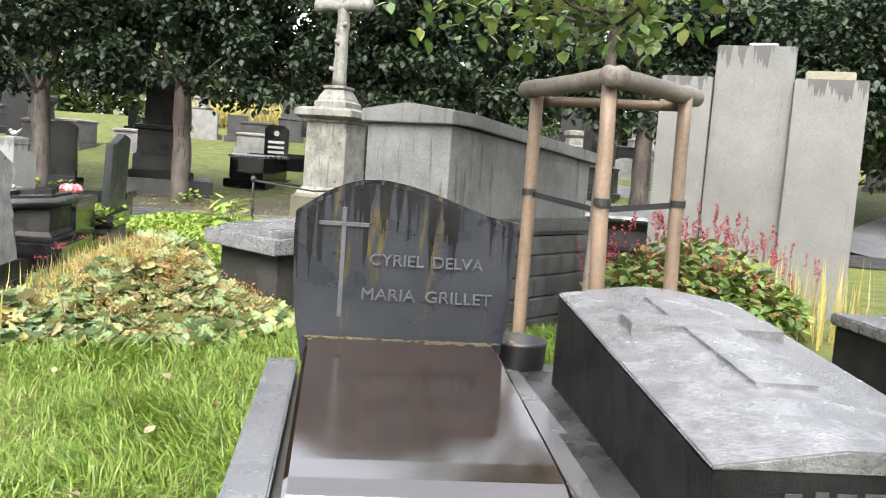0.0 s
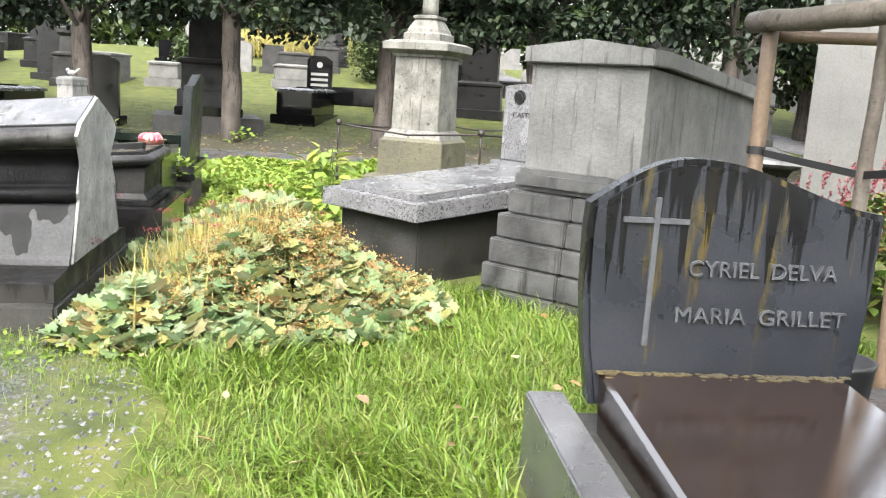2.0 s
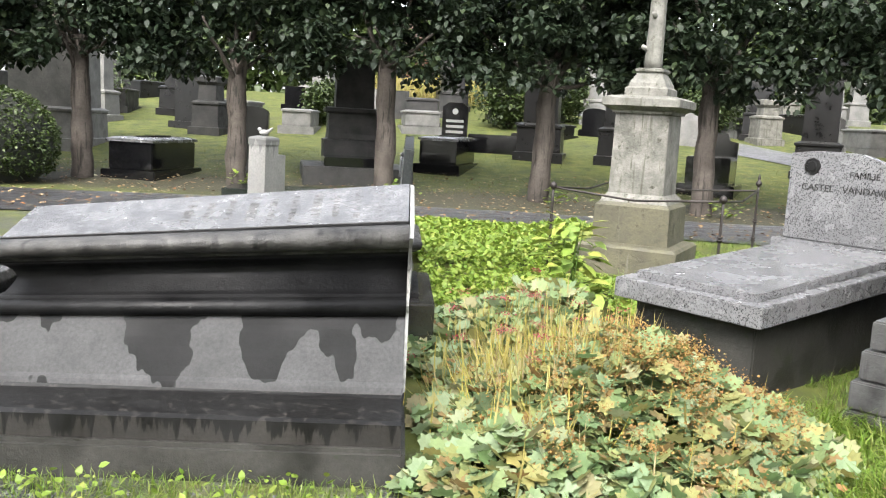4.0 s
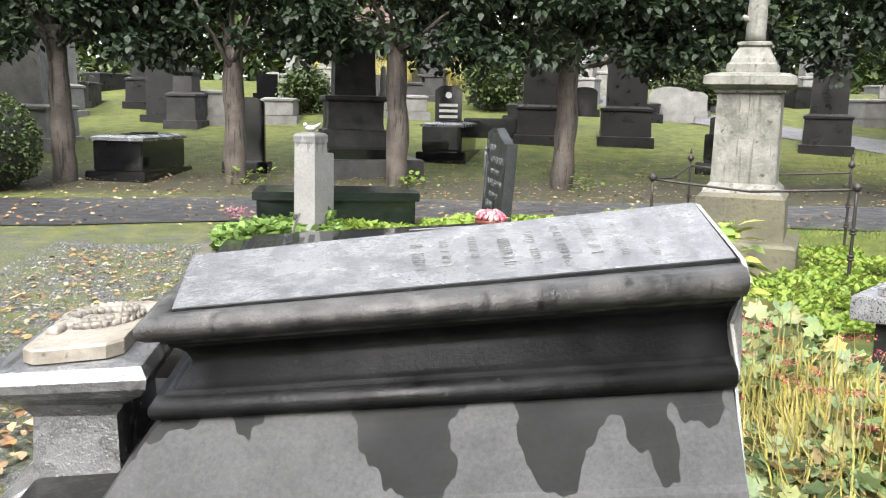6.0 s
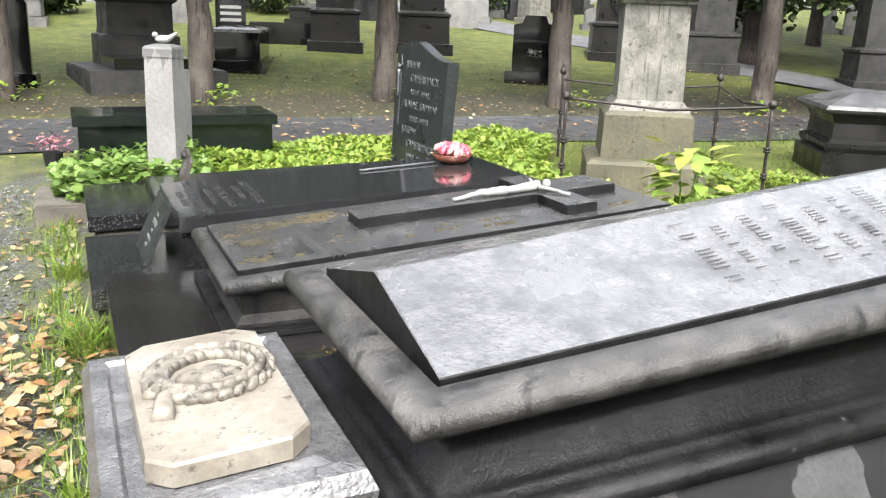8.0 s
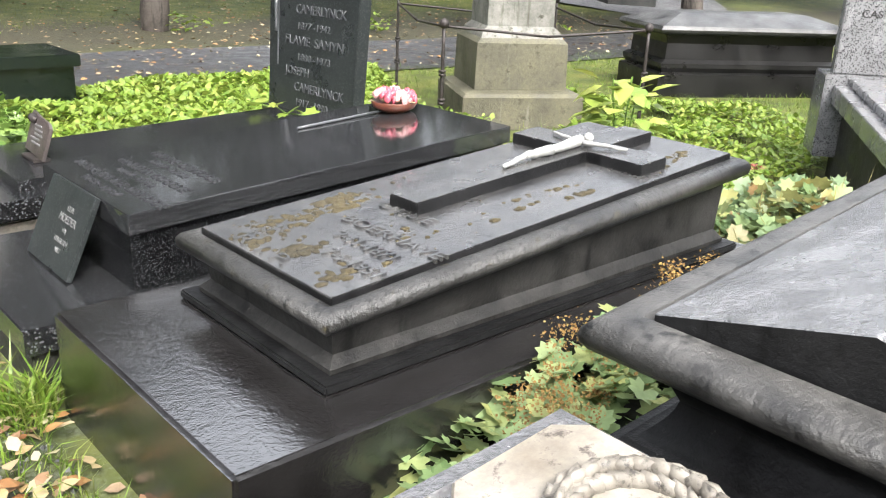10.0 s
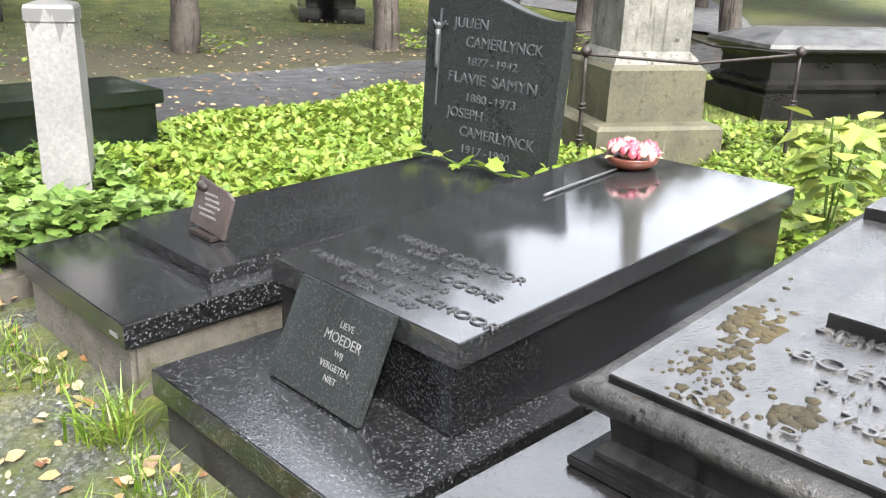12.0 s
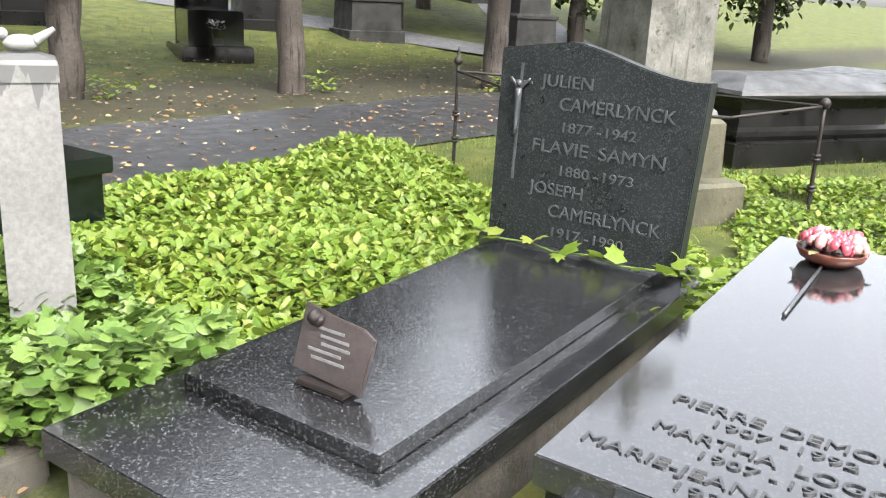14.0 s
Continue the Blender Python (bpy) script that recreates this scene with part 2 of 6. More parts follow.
M_LETTERG = plain("raised_granite_letter", (0.06, 0.062, 0.066), 0.22, 0.0, 0.2)
M_LETTERH = plain("raised_slate_letter", (0.115, 0.122, 0.132), 0.3, 0.0, 0.3)
M_PALE = plain("pale_lettering", (0.5, 0.5, 0.48), 0.5)
M_BLACK = plain("black_strap_rubber", (0.007, 0.007, 0.008), 0.5)
M_WOODP = stone("peeled_stake_wood", (0.22, 0.14, 0.085), (0.34, 0.235, 0.155), (0.55, 0.75), 40, streak=((0.14, 0.095, 0.065), 0.6), relief=0.4)
M_LOG = stone("weathered_log", (0.17, 0.135, 0.105), (0.32, 0.27, 0.22), (0.6, 0.8), 40, moss=((0.08, 0.062, 0.05), 0.56, 9), relief=0.7, fine=0.01)
M_BARK = stone("tree_bark", (0.075, 0.062, 0.052), (0.2, 0.17, 0.145), (0.7, 0.9), 30, streak=((0.04, 0.033, 0.028), 0.53), moss=((0.16, 0.17, 0.12), 0.66, 6), relief=0.9, fine=0.02, ior=1.3)
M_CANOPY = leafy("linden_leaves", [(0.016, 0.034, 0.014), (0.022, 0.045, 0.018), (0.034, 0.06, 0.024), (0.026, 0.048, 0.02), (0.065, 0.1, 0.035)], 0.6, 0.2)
M_YOUNG = leafy("young_tree_leaves", [(0.11, 0.2, 0.04), (0.16, 0.27, 0.06), (0.22, 0.32, 0.07), (0.34, 0.36, 0.08)], 0.4, 0.35)
M_GRASS = leafy("grass_blades", [(0.13, 0.25, 0.02), (0.23, 0.4, 0.035), (0.3, 0.46, 0.06), (0.42, 0.48, 0.12), (0.2, 0.36, 0.035)], 0.4, 0.35)
M_MANTLE = leafy("mantle_leaves", [(0.24, 0.4, 0.15), (0.38, 0.54, 0.23), (0.5, 0.64, 0.27), (0.68, 0.6, 0.2), (0.34, 0.52, 0.25), (0.56, 0.7, 0.4), (0.52, 0.31, 0.11)], 0.5, 0.42)
M_MANTLEG = leafy("fresh_mantle_leaves", [(0.26, 0.42, 0.16), (0.46, 0.64, 0.27), (0.58, 0.76, 0.35), (0.74, 0.78, 0.28)], 0.45, 0.4)
M_DRY = leafy("dry_flower_heads", [(0.42, 0.2, 0.06), (0.6, 0.36, 0.1), (0.48, 0.27, 0.08), (0.66, 0.5, 0.16)], 0.7, 0.3)
M_YELLOW = leafy("yellowing_stems", [(0.8, 0.66, 0.2), (0.72, 0.64, 0.13), (0.8, 0.64, 0.34), (0.58, 0.62, 0.14)], 0.6, 0.35)
M_COVER = leafy("bright_ground_cover", [(0.2, 0.36, 0.04), (0.34, 0.52, 0.06), (0.46, 0.62, 0.1), (0.27, 0.44, 0.05), (0.56, 0.62, 0.13)], 0.4, 0.4)
M_CREEPER = leafy("creeper_leaves", [(0.16, 0.3, 0.05), (0.26, 0.44, 0.09), (0.38, 0.56, 0.14), (0.28, 0.46, 0.1)], 0.4, 0.35)
M_LITTER = leafy("fallen_leaves", [(0.36, 0.15, 0.055), (0.48, 0.28, 0.1), (0.56, 0.45, 0.24), (0.26, 0.11, 0.05), (0.66, 0.6, 0.4), (0.5, 0.24, 0.08)], 0.6, 0.1)
M_SEDUM = leafy("pink_red_flower_spikes", [(0.55, 0.05, 0.08), (0.6, 0.14, 0.16), (0.42, 0.06, 0.07)], 0.6, 0.2)
M_HEDGE = leafy("clipped_shrub_leaves", [(0.05, 0.09, 0.02), (0.09, 0.14, 0.03), (0.13, 0.18, 0.05)], 0.5, 0.2)


def ground_material():
    """Lawn, soil and gravel mixed by place."""
    m, nt, b = nodes_of("ground", 0.85, spec=0.25)
    p = coords(nt)
    lawn = ramp(nt, noise_of(nt, p, 3, 6), [(0.3, (0.019, 0.027, 0.005)), (0.5, (0.047, 0.057, 0.01)), (0.72, (0.085, 0.082, 0.02))])
    lawn = mix(nt, 0.6, lawn, ramp(nt, noise_of(nt, p, 60, 4, 0.8), [(0.3, 0.35), (0.7, 0.65)]), "OVERLAY")
    soil = ramp(nt, noise_of(nt, p, 25, 6, 0.7), [(0.3, (0.007, 0.006, 0.004)), (0.7, (0.028, 0.022, 0.015))])
    v = nt.nodes.new("ShaderNodeTexVoronoi")
    v.inputs["Scale"].default_value = 70
    nt.links.new(p, v.inputs["Vector"])
    grav = ramp(nt, v.outputs["Color"], [(0.2, (0.014, 0.014, 0.015)), (0.6, (0.045, 0.045, 0.047)), (0.9, (0.095, 0.095, 0.095))])
    sep = nt.nodes.new("ShaderNodeSeparateXYZ")
    nt.links.new(p, sep.inputs[0])

    def math_of(op, a, c):
        k = nt.nodes.new("ShaderNodeMath")
        k.operation = op
        for i, val in enumerate((a, c)):
            if isinstance(val, (int, float)):
                k.inputs[i].default_value = val
            else:
                nt.links.new(val, k.inputs[i])
        return k.outputs[0]
    wob = math_of("MULTIPLY", noise_of(nt, p, 1.8, 5, 0.7), 1.6)
    # gravel walk along the feet of the graves, west of x = -4.6, and round to the front
    west = math_of("SUBTRACT", math_of("MULTIPLY", sep.outputs["X"], -1), 3.35)
    front = math_of("MINIMUM", math_of("SUBTRACT", math_of("MULTIPLY", sep.outputs["X"], -1), 0.75), math_of("MULTIPLY", math_of("SUBTRACT", 6.4, sep.outputs["Y"]), 2))
    soilmask = ramp(nt, math_of("ADD", noise_of(nt, p, 1.1, 5, 0.7), 0), [(0.56, 0.0), (0.66, 0.55)])
    col = mix(nt, soilmask, lawn, soil)
    near = ramp(nt, math_of("SUBTRACT", math_of("MAXIMUM", west, front), wob), [(0.0, 0.0), (0.35, 1.0)])
    near = math_of("MULTIPLY", near, ramp(nt, noise_of(nt, p, 2.3, 6, 0.7), [(0.38, 1.0), (0.6, 0.15)]))
    limit = ramp(nt, math_of("DIVIDE", math_of("SUBTRACT", sep.outputs["Y"], 13.5), 4), [(0.0, 1.0), (0.5, 0.0)])
    col = mix(nt, math_of("MULTIPLY", near, limit), col, grav)
    # bare soil and litter strip between the path and the trees, under the crowns
    under = math_of("SUBTRACT", 1.0, math_of("ABSOLUTE", math_of("DIVIDE", math_of("SUBTRACT", math_of("ADD", sep.outputs["Y"], math_of("MULTIPLY", sep.outputs["X"], 0.12)), 19.4), 3.2), 0))
    col = mix(nt, ramp(nt, math_of("ADD", under, math_of("MULTIPLY", noise_of(nt, p, 2, 5), 0.6)), [(0.5, 0.0), (1.0, 0.85)]), col, soil)
    nt.links.new(col, b.inputs["Base Color"])
    bump(nt, b, noise_of(nt, p, 50, 5, 0.8), 0.6, 0.02)
    return m


M_GROUND = ground_material()


# ---- mesh helpers ----
def wild(a, b):
    return random.uniform(a, b)


def part(name, bm, material, parent=None, label="", smooth=False):
    """Links a bmesh as one mesh object, under a thing or a part."""
    me = bpy.data.meshes.new(name)
    bm.normal_update()
    bm.to_mesh(me)
    bm.free()
    me.materials.append(material)
    if smooth:
        me.polygons.foreach_set("use_smooth", [True] * len(me.polygons))
    ob = new(name, me)
    if parent:
        ob.parent = parent
    if label:
        ob["label"] = label
    return ob


def shade_edges(ob, material):
    """Gives a slab's upright faces a darker stone, painting in their shade."""
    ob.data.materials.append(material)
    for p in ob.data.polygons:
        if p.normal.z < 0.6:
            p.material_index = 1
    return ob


def thing(name, at, label, category, group="", kind=""):
    """An Empty at the base of a thing, at the pose given."""
    ob = new(name)
    ob.empty_display_size = 0.1
    ob.matrix_world = at
    return tagged(ob, label, category, group, kind)


def hexa(bm, corners, bevel=0.0, segments=2):
    """A block from 8 corners: four below, four above, each counter-clockwise."""
    v = [bm.verts.new(c) for c in corners]
    for f in ((3, 2, 1, 0), (4, 5, 6, 7), (0, 1, 5, 4), (1, 2, 6, 5), (2, 3, 7, 6), (3, 0, 4, 7)):
        bm.faces.new([v[i] for i in f])
    if bevel:
        edges = list({e for k in v for e in k.link_edges})
        bmesh.ops.bevel(bm, geom=edges, offset=bevel, segments=segments, affect="EDGES")
    return bm


def box(x0, x1, y0, y1, z0, z1, bevel=0.008, z1b=None, bm=None):
    """A bevelled block; z1b: the height of its top at x1 if it slopes."""
    q = z1 if z1b is None else z1b
    return hexa(bm or bmesh.new(), [(x0, y0, z0), (x1, y0, z0), (x1, y1, z0), (x0, y1, z0), (x0, y0, z1), (x1, y0, q), (x1, y1, q), (x0, y1, z1)], bevel)


def sheet_block(x0, x1, y0, y1, zt0, zt1, thick, bevel=0.006):
    """A slab of even thickness that slopes from zt0 at x0 to zt1 at x1."""
    return hexa(bmesh.new(), [(x0, y0, zt0 - thick), (x1, y0, zt1 - thick), (x1, y1, zt1 - thick), (x0, y1, zt0 - thick),
                              (x0, y0, zt0), (x1, y0, zt1), (x1, y1, zt1), (x0, y1, zt0)], bevel)


def rings(bm, loops, cap=True):
    """Skins a stack of closed loops of equal length."""
    vs = [[bm.verts.new(p) for p in loop] for loop in loops]
    n = len(vs[0])
    for a, b in zip(vs, vs[1:]):
        for i in range(n):
            bm.faces.new((a[i], a[(i + 1) % n], b[(i + 1) % n], b[i]))
    if cap:
        bm.faces.new(vs[0][::-1])
        bm.faces.new(vs[-1])
    return bm


def moulded(x0, x1, y0, y1, profile):
    """A moulded body: rectangles of (outset, height at x0, height at x1)."""
    return rings(bmesh.new(), [[(x0 - o, y0 - o, a), (x1 + o, y0 - o, b), (x1 + o, y1 + o, b), (x0 - o, y1 + o, a)] for o, a, b in profile])


def rod(a, b, r0, r1=None, sides=10, bm=None, wob=0.0, rows=6):
    """A rod between two points, with a slight wobble."""
    bm = bm or bmesh.new()
    a, b = Vector(a), Vector(b)
    d = (b - a).normalized()
    u = d.orthogonal().normalized()
    w = d.cross(u)
    r1 = r0 if r1 is None else r1
    loops = []
    for k in range(rows + 1):
        s = k / rows
        off = (u * random.uniform(-1, 1) + w * random.uniform(-1, 1)) * wob if 0 < k < rows else Vector()
        r = (r0 + (r1 - r0) * s) * (1 + random.uniform(-wob, wob) * 4)
        loops.append([tuple(a + (b - a) * s + off + (u * math.cos(t) + w * math.sin(t)) * r) for t in (2 * math.pi * i / sides for i in range(sides))])
    return rings(bm, loops)


def lathe(profile, sides=20, at=(0, 0, 0), bm=None):
    """A turned body from (radius, height) pairs."""
    loops = [[(at[0] + r * math.cos(2 * math.pi * i / sides), at[1] + r * math.sin(2 * math.pi * i / sides), at[2] + z) for i in range(sides)] for r, z in profile]
    return rings(bm or bmesh.new(), loops)


def cross_plate(a, c, z, thick, along_x):
    """A flat cross: a, its four stations along the stem; c, its four across."""
    pts = [(a[0], c[1]), (a[1], c[1]), (a[1], c[0]), (a[2], c[0]), (a[2], c[1]), (a[3], c[1]), (a[3], c[2]), (a[2], c[2]), (a[2], c[3]), (a[1], c[3]), (a[1], c[2]), (a[0], c[2])]
    place = lambda p, q, dz: (p, q, z(p, q) + dz) if along_x else (q, p, z(p, q) + dz)
    bm = rings(bmesh.new(), [[place(p, q, -thick) for p, q in pts], [place(p, q, 0.0) for p, q in pts]])
    bmesh.ops.recalc_face_normals(bm, faces=bm.faces)
    bmesh.ops.bevel(bm, geom=list(bm.edges), offset=0.003, segments=2, affect="EDGES")
    return bm


def extrude_outline(points, depth, bevel=0.008):
    """A plate in the xz plane from its outline, going back along +y."""
    bm = bmesh.new()
    front = [bm.verts.new((x, 0, z)) for x, z in points]
    back = [bm.verts.new((x, depth, z)) for x, z in points]
    n = len(points)
    f1, f2 = bm.faces.new(front), bm.faces.new(back[::-1])
    for i in range(n):
        bm.faces.new((front[(i + 1) % n], front[i], back[i], back[(i + 1) % n]))
    bmesh.ops.recalc_face_normals(bm, faces=bm.faces)
    if bevel:
        bmesh.ops.bevel(bm, geom=list(set(f1.edges) | set(f2.edges)), offset=bevel, segments=2, affect="EDGES")
    return bm


def word_mesh(text, size, depth):
    cu = bpy.data.curves.new("lettering", "FONT")
    cu.body, cu.size, cu.extrude = text, size, depth
    ob = bpy.data.objects.new("lettering", cu)
    scene.collection.objects.link(ob)
    bpy.context.view_layer.update()
    me = bpy.data.meshes.new_from_object(ob.evaluated_get(bpy.context.evaluated_depsgraph_get()))
    bpy.data.objects.remove(ob)
    return me


def writing(parent, text, m, size, material, depth=0.003, align="LEFT", width=None):
    """Raised letters, a mesh for each word: x along the line, y up, z out of the stone."""
    x, made = 0.0, []
    for word in text.split():
        me = word_mesh(word, size, depth)
        xs = [v.co.x for v in me.vertices]
        me.transform(Matrix.Translation((x - min(xs), 0, 0)))
        made.append(me)
        x += max(xs) - min(xs) + size * (0.55 if "  " in text else 0.32)
    x -= size * (0.55 if "  " in text else 0.32)
    k = width / x if width else 1.0
    shift = -x * k / 2 if align == "CENTER" else 0.0
    for me in made:
        me.transform(Matrix.Translation((shift, 0, 0)) @ Matrix.Diagonal((k, 1, 1, 1)))
        me.materials.clear()
        me.materials.append(material)
        o = new("lettering", me)
        o.parent = parent
        o.matrix_local = m


def worn_lines(parent, m, rows, material):
    """Writing past reading: a row of plain strokes a line, each line one part."""
    for x, y, w, h in rows:
        bm = bmesh.new()
        s = x
        while s < x + w:
            d = wild(0.4, 0.9) * h
            box(s, s + d, y, y + h * wild(0.85, 1.0), 0, 0.003, 0.0, bm=bm)
            s += d + h * wild(0.25, 0.5)
        o = part("writing_line", bm, material, parent)
        o.matrix_local = m
        o["kind"] = "stuff"


def plates(name, rows, material, label, category, shape="leaf", kind="stuff", parent=None):
    """Many leaves in one mesh: rows of (place, size, yaw, tilt, roll)."""
    outlines = {
        "leaf": [(0, 0, 0), (0.32, 0.3, 0.06), (0.28, 0.65, 0.05), (0, 1, -0.05), (-0.28, 0.65, 0.05), (-0.32, 0.3, 0.06)],
        "blade": [(0.024, 0, 0), (0.02, 0.5, 0.09), (0, 1, -0.16), (-0.02, 0.5, 0.09), (-0.024, 0, 0)],
        "fan": [(0, 0.35, -0.03)] + [((0.53 if i % 2 else 0.38) * math.sin(a), 0.42 - (0.53 if i % 2 else 0.38) * math.cos(a), 0.05 if i % 2 else 0.02) for i, a in ((i, 0.35 + 5.6 * i / 14) for i in range(15))],
        "lobed": [(0, 0, 0), (0.26, 0.08, 0.03), (0.5, 0.24, 0), (0.33, 0.44, 0.05), (0.42, 0.74, 0), (0.2, 0.7, 0.05), (0, 1.05, -0.05), (-0.2, 0.7, 0.05), (-0.42, 0.74, 0), (-0.33, 0.44, 0.05), (-0.5, 0.24, 0), (-0.26, 0.08, 0.03)],
        "stalk": [(0.017, 0, 0), (0.014, 0.55, 0.03), (0, 1, 0.16), (-0.014, 0.55, 0.03), (-0.017, 0, 0)],
        "bit": [(0.3, 0, 0), (0.35, 0.6, 0.2), (-0.3, 0.8, 0), (-0.35, 0.1, 0.1)],
    }
    base = np.array(outlines[shape])
    n, count = len(base), len(rows)
    r = np.array([(*p, s, a, b, c) for p, s, a, b, c in rows], float)
    ca, sa, cb, sb, cc, sc = np.cos(r[:, 4]), np.sin(r[:, 4]), np.cos(r[:, 5]), np.sin(r[:, 5]), np.cos(r[:, 6]), np.sin(r[:, 6])
    x, y, z = (base[None, :, k] * r[:, 3, None] for k in range(3))
    x, z = x * cc[:, None] + z * sc[:, None], z * cc[:, None] - x * sc[:, None]
    y, z = y * cb[:, None] - z * sb[:, None], y * sb[:, None] + z * cb[:, None]
    x, y = x * ca[:, None] - y * sa[:, None], x * sa[:, None] + y * ca[:, None]
    co = np.stack([x + r[:, 0, None], y + r[:, 1, None], z + r[:, 2, None]], -1).reshape(-1, 3)
    me = bpy.data.meshes.new(name)
    if shape == "fan":
        faces = [(k * n, k * n + i, k * n + i + 1) for k in range(count) for i in range(1, n - 1)]
    else:
        faces = [tuple(range(k * n, k * n + n)) for k in range(count)]
    me.from_pydata(co.tolist(), [], faces)
    me.materials.append(material)
    ob = new(name, me)
    if parent:
        ob.parent = parent
        if label:
            ob["label"] = label
        ob["kind"] = kind
        return ob
    return tagged(ob, label, category, "", kind)



# ---- ground and path ----
def height(x, y):
    """The lie of the land: level by the graves, rising beyond the trees."""
    far = max(0.0, y + 0.12 * x - 19.0)
    return 0.04 + 0.03 * noise.noise((x * 0.5, y * 0.5, 0)) + min(0.24, far * 0.06) + 0.11 * min(21.0, max(0.0, far - 4.0)) - 0.05 * max(0.0, min(1.0, (-4.2 - x) / 0.6)) * max(0.0, min(1.0, 15 - y))


def build_ground():
    xs = [-900, -200, -60] + [-30 + 1.0 * i for i in range(16)] + [-14 + 0.35 * i for i in range(80)] + [15 + 2 * i for i in range(20)] + [80, 200, 900]
    ys = [-900, -100, -30, -10] + [-5 + 0.35 * i for i in range(80)] + [23.5 + 1.5 * i for i in range(24)] + [80, 200, 900]
    bm = bmesh.new()
    grid = [[bm.verts.new((x, y, height(x, y))) for x in xs] for y in ys]
    for a, b in zip(grid, grid[1:]):
        for i in range(len(xs) - 1):
            bm.faces.new((a[i], a[i + 1], b[i + 1], b[i]))
    tagged(part("ground", bm, M_GROUND, smooth=True), "lawn with bare soil and grey gravel walk", "ground", kind="structure")


def strip(name, line, width, material, label, lift=0.02):
    bm = bmesh.new()
    rows = []
    for k, (x, y) in enumerate(line):
        a, b = Vector(line[max(k - 1, 0)]), Vector(line[min(k + 1, len(line) - 1)])
        d = (b - a).normalized()
        side = Vector((-d.y, d.x))
        rows.append([bm.verts.new((x + side.x * w, y + side.y * w, height(x + side.x * w, y + side.y * w) + lift + 0.02 * (1 - abs(w) * 2 / width))) for w in (-width / 2 + 0.04 * math.sin(k * 1.7), -width / 4, 0, width / 4, width / 2 + 0.05 * math.sin(k * 2.3))])
    for a, b in zip(rows, rows[1:]):
        for i in range(4):
            bm.faces.new((a[i], b[i], b[i + 1], a[i + 1]))
    bmesh.ops.recalc_face_normals(bm, faces=bm.faces)
    for f in bm.faces:
        if f.normal.z < 0:
            f.normal_flip()
    return tagged(part(name, bm, material, smooth=True), label, "path", kind="structure")


build_ground()
LINE = [(-40 + i, 16.2) for i in range(34)] + [(-6 + i, 16.6 - 0.035 * (i - 2) ** 1.35 if i > 2 else 16.6) for i in range(1, 30)]
strip("road", LINE, 3.0, M_ASPHALT, "wet dark asphalt cemetery path with fallen leaves")

strip("gravel_lane", [(6.5, 42), (7.2, 37), (8.3, 33), (9.8, 29.5), (11.6, 26), (13.0, 22.5), (13.6, 19.5), (13.6, 16)], 2.3, M_GRAVELPATH, "light grey gravel lane between the far graves")
strip("gravel_lane", [(13.4, 18.6), (16, 20.2), (19, 23), (24, 27), (32, 33)], 2.6, M_GRAVELPATH, "light grey gravel lane between the far graves", 0.03)


# ---- the brown ledger with the shouldered headstone ----
def shouldered_headstone():
    g = thing("headstone_grave", pose(0.77, 3.5, 0.04, 0, 0, -3.0), "grey bluestone headstone over a wet brown polished ledger", "grave")
    top = [(-0.51, 1.09)]
    for i in range(1, 9):
        s = i / 8
        top.append((-0.51 + 0.34 * s, 1.09 + 0.16 * math.sin(s * math.pi / 2)))
    for i in range(1, 15):
        s = i / 14
        top.append((-0.17 + 0.68 * s, 1.25 - 0.155 * (s * s * (3 - 2 * s)) + 0.012 * math.sin(s * math.pi)))
    right = [(0.505, 0.98), (0.5, 0.8), (0.485, 0.6), (0.46, 0.4)]
    left = [(-0.455, 0.4), (-0.49, 0.6), (-0.51, 0.8), (-0.515, 1.0)]
    head = part("headstone", extrude_outline((top + right + left)[::-1], 0.11, 0.02), M_SLATE, g, "grey headstone with rain streaks and yellow lichen")
    part("ledger", sloped_ledger(), M_BROWN, g, "wet brown polished ledger")
    for a, b in ((-0.62, -0.475), (0.475, 0.62)):
        bm = bmesh.new()
        hexa(bm, [(a, -1.75, -0.1), (b, -1.75, -0.1), (b, 0.28, -0.1), (a, 0.28, -0.1), (a, -1.75, 0.33), (b, -1.75, 0.33), (b, 0.28, 0.35), (a, 0.28, 0.35)], 0.008)
        part("kerb", bm, M_KERB, g, "wet stone kerb, greyed for reflected sky")
    part("kerb", box(-0.47, 0.47, -1.75, -1.6, -0.1, 0.2), M_BLUE, g)
    part("bed", box(-0.474, 0.474, -1.6, 0.2, -0.1, 0.3), M_CONCD, g)
    moss = bmesh.new()
    for i in range(150):
        x, r = wild(-0.44, 0.44), wild(0.005, 0.013)
        y = -abs(random.gauss(0, 0.02)) - 0.004
        bmesh.ops.create_icosphere(moss, subdivisions=1, radius=r, matrix=Matrix.Translation((x, y, 0.525 + 0.083 * y)) @ Matrix.Diagonal((wild(1.2, 2.6), wild(0.7, 1.3), 0.5, 1)))
    part("moss", moss, M_MOSS, g, "yellow-brown moss along the headstone foot", smooth=True)["kind"] = "stuff"
    cross = bmesh.new()
    box(-0.302, -0.282, -0.012, 0.002, 0.62, 1.12, 0.002, bm=cross)
    box(-0.405, -0.302, -0.012, 0.002, 1.035, 1.053, 0.002, bm=cross)
    box(-0.282, -0.18, -0.012, 0.002, 1.035, 1.053, 0.002, bm=cross)
    part("cross", cross, M_LETTERH, head)
    for text, x, z, w in (("CYRIEL  DELVA", -0.165, 0.865, 0.52), ("MARIA  GRILLET", -0.195, 0.705, 0.6)):
        writing(head, text, pose(x, -0.003, z, 90), 0.075, M_LETTERH, 0.01, width=w)


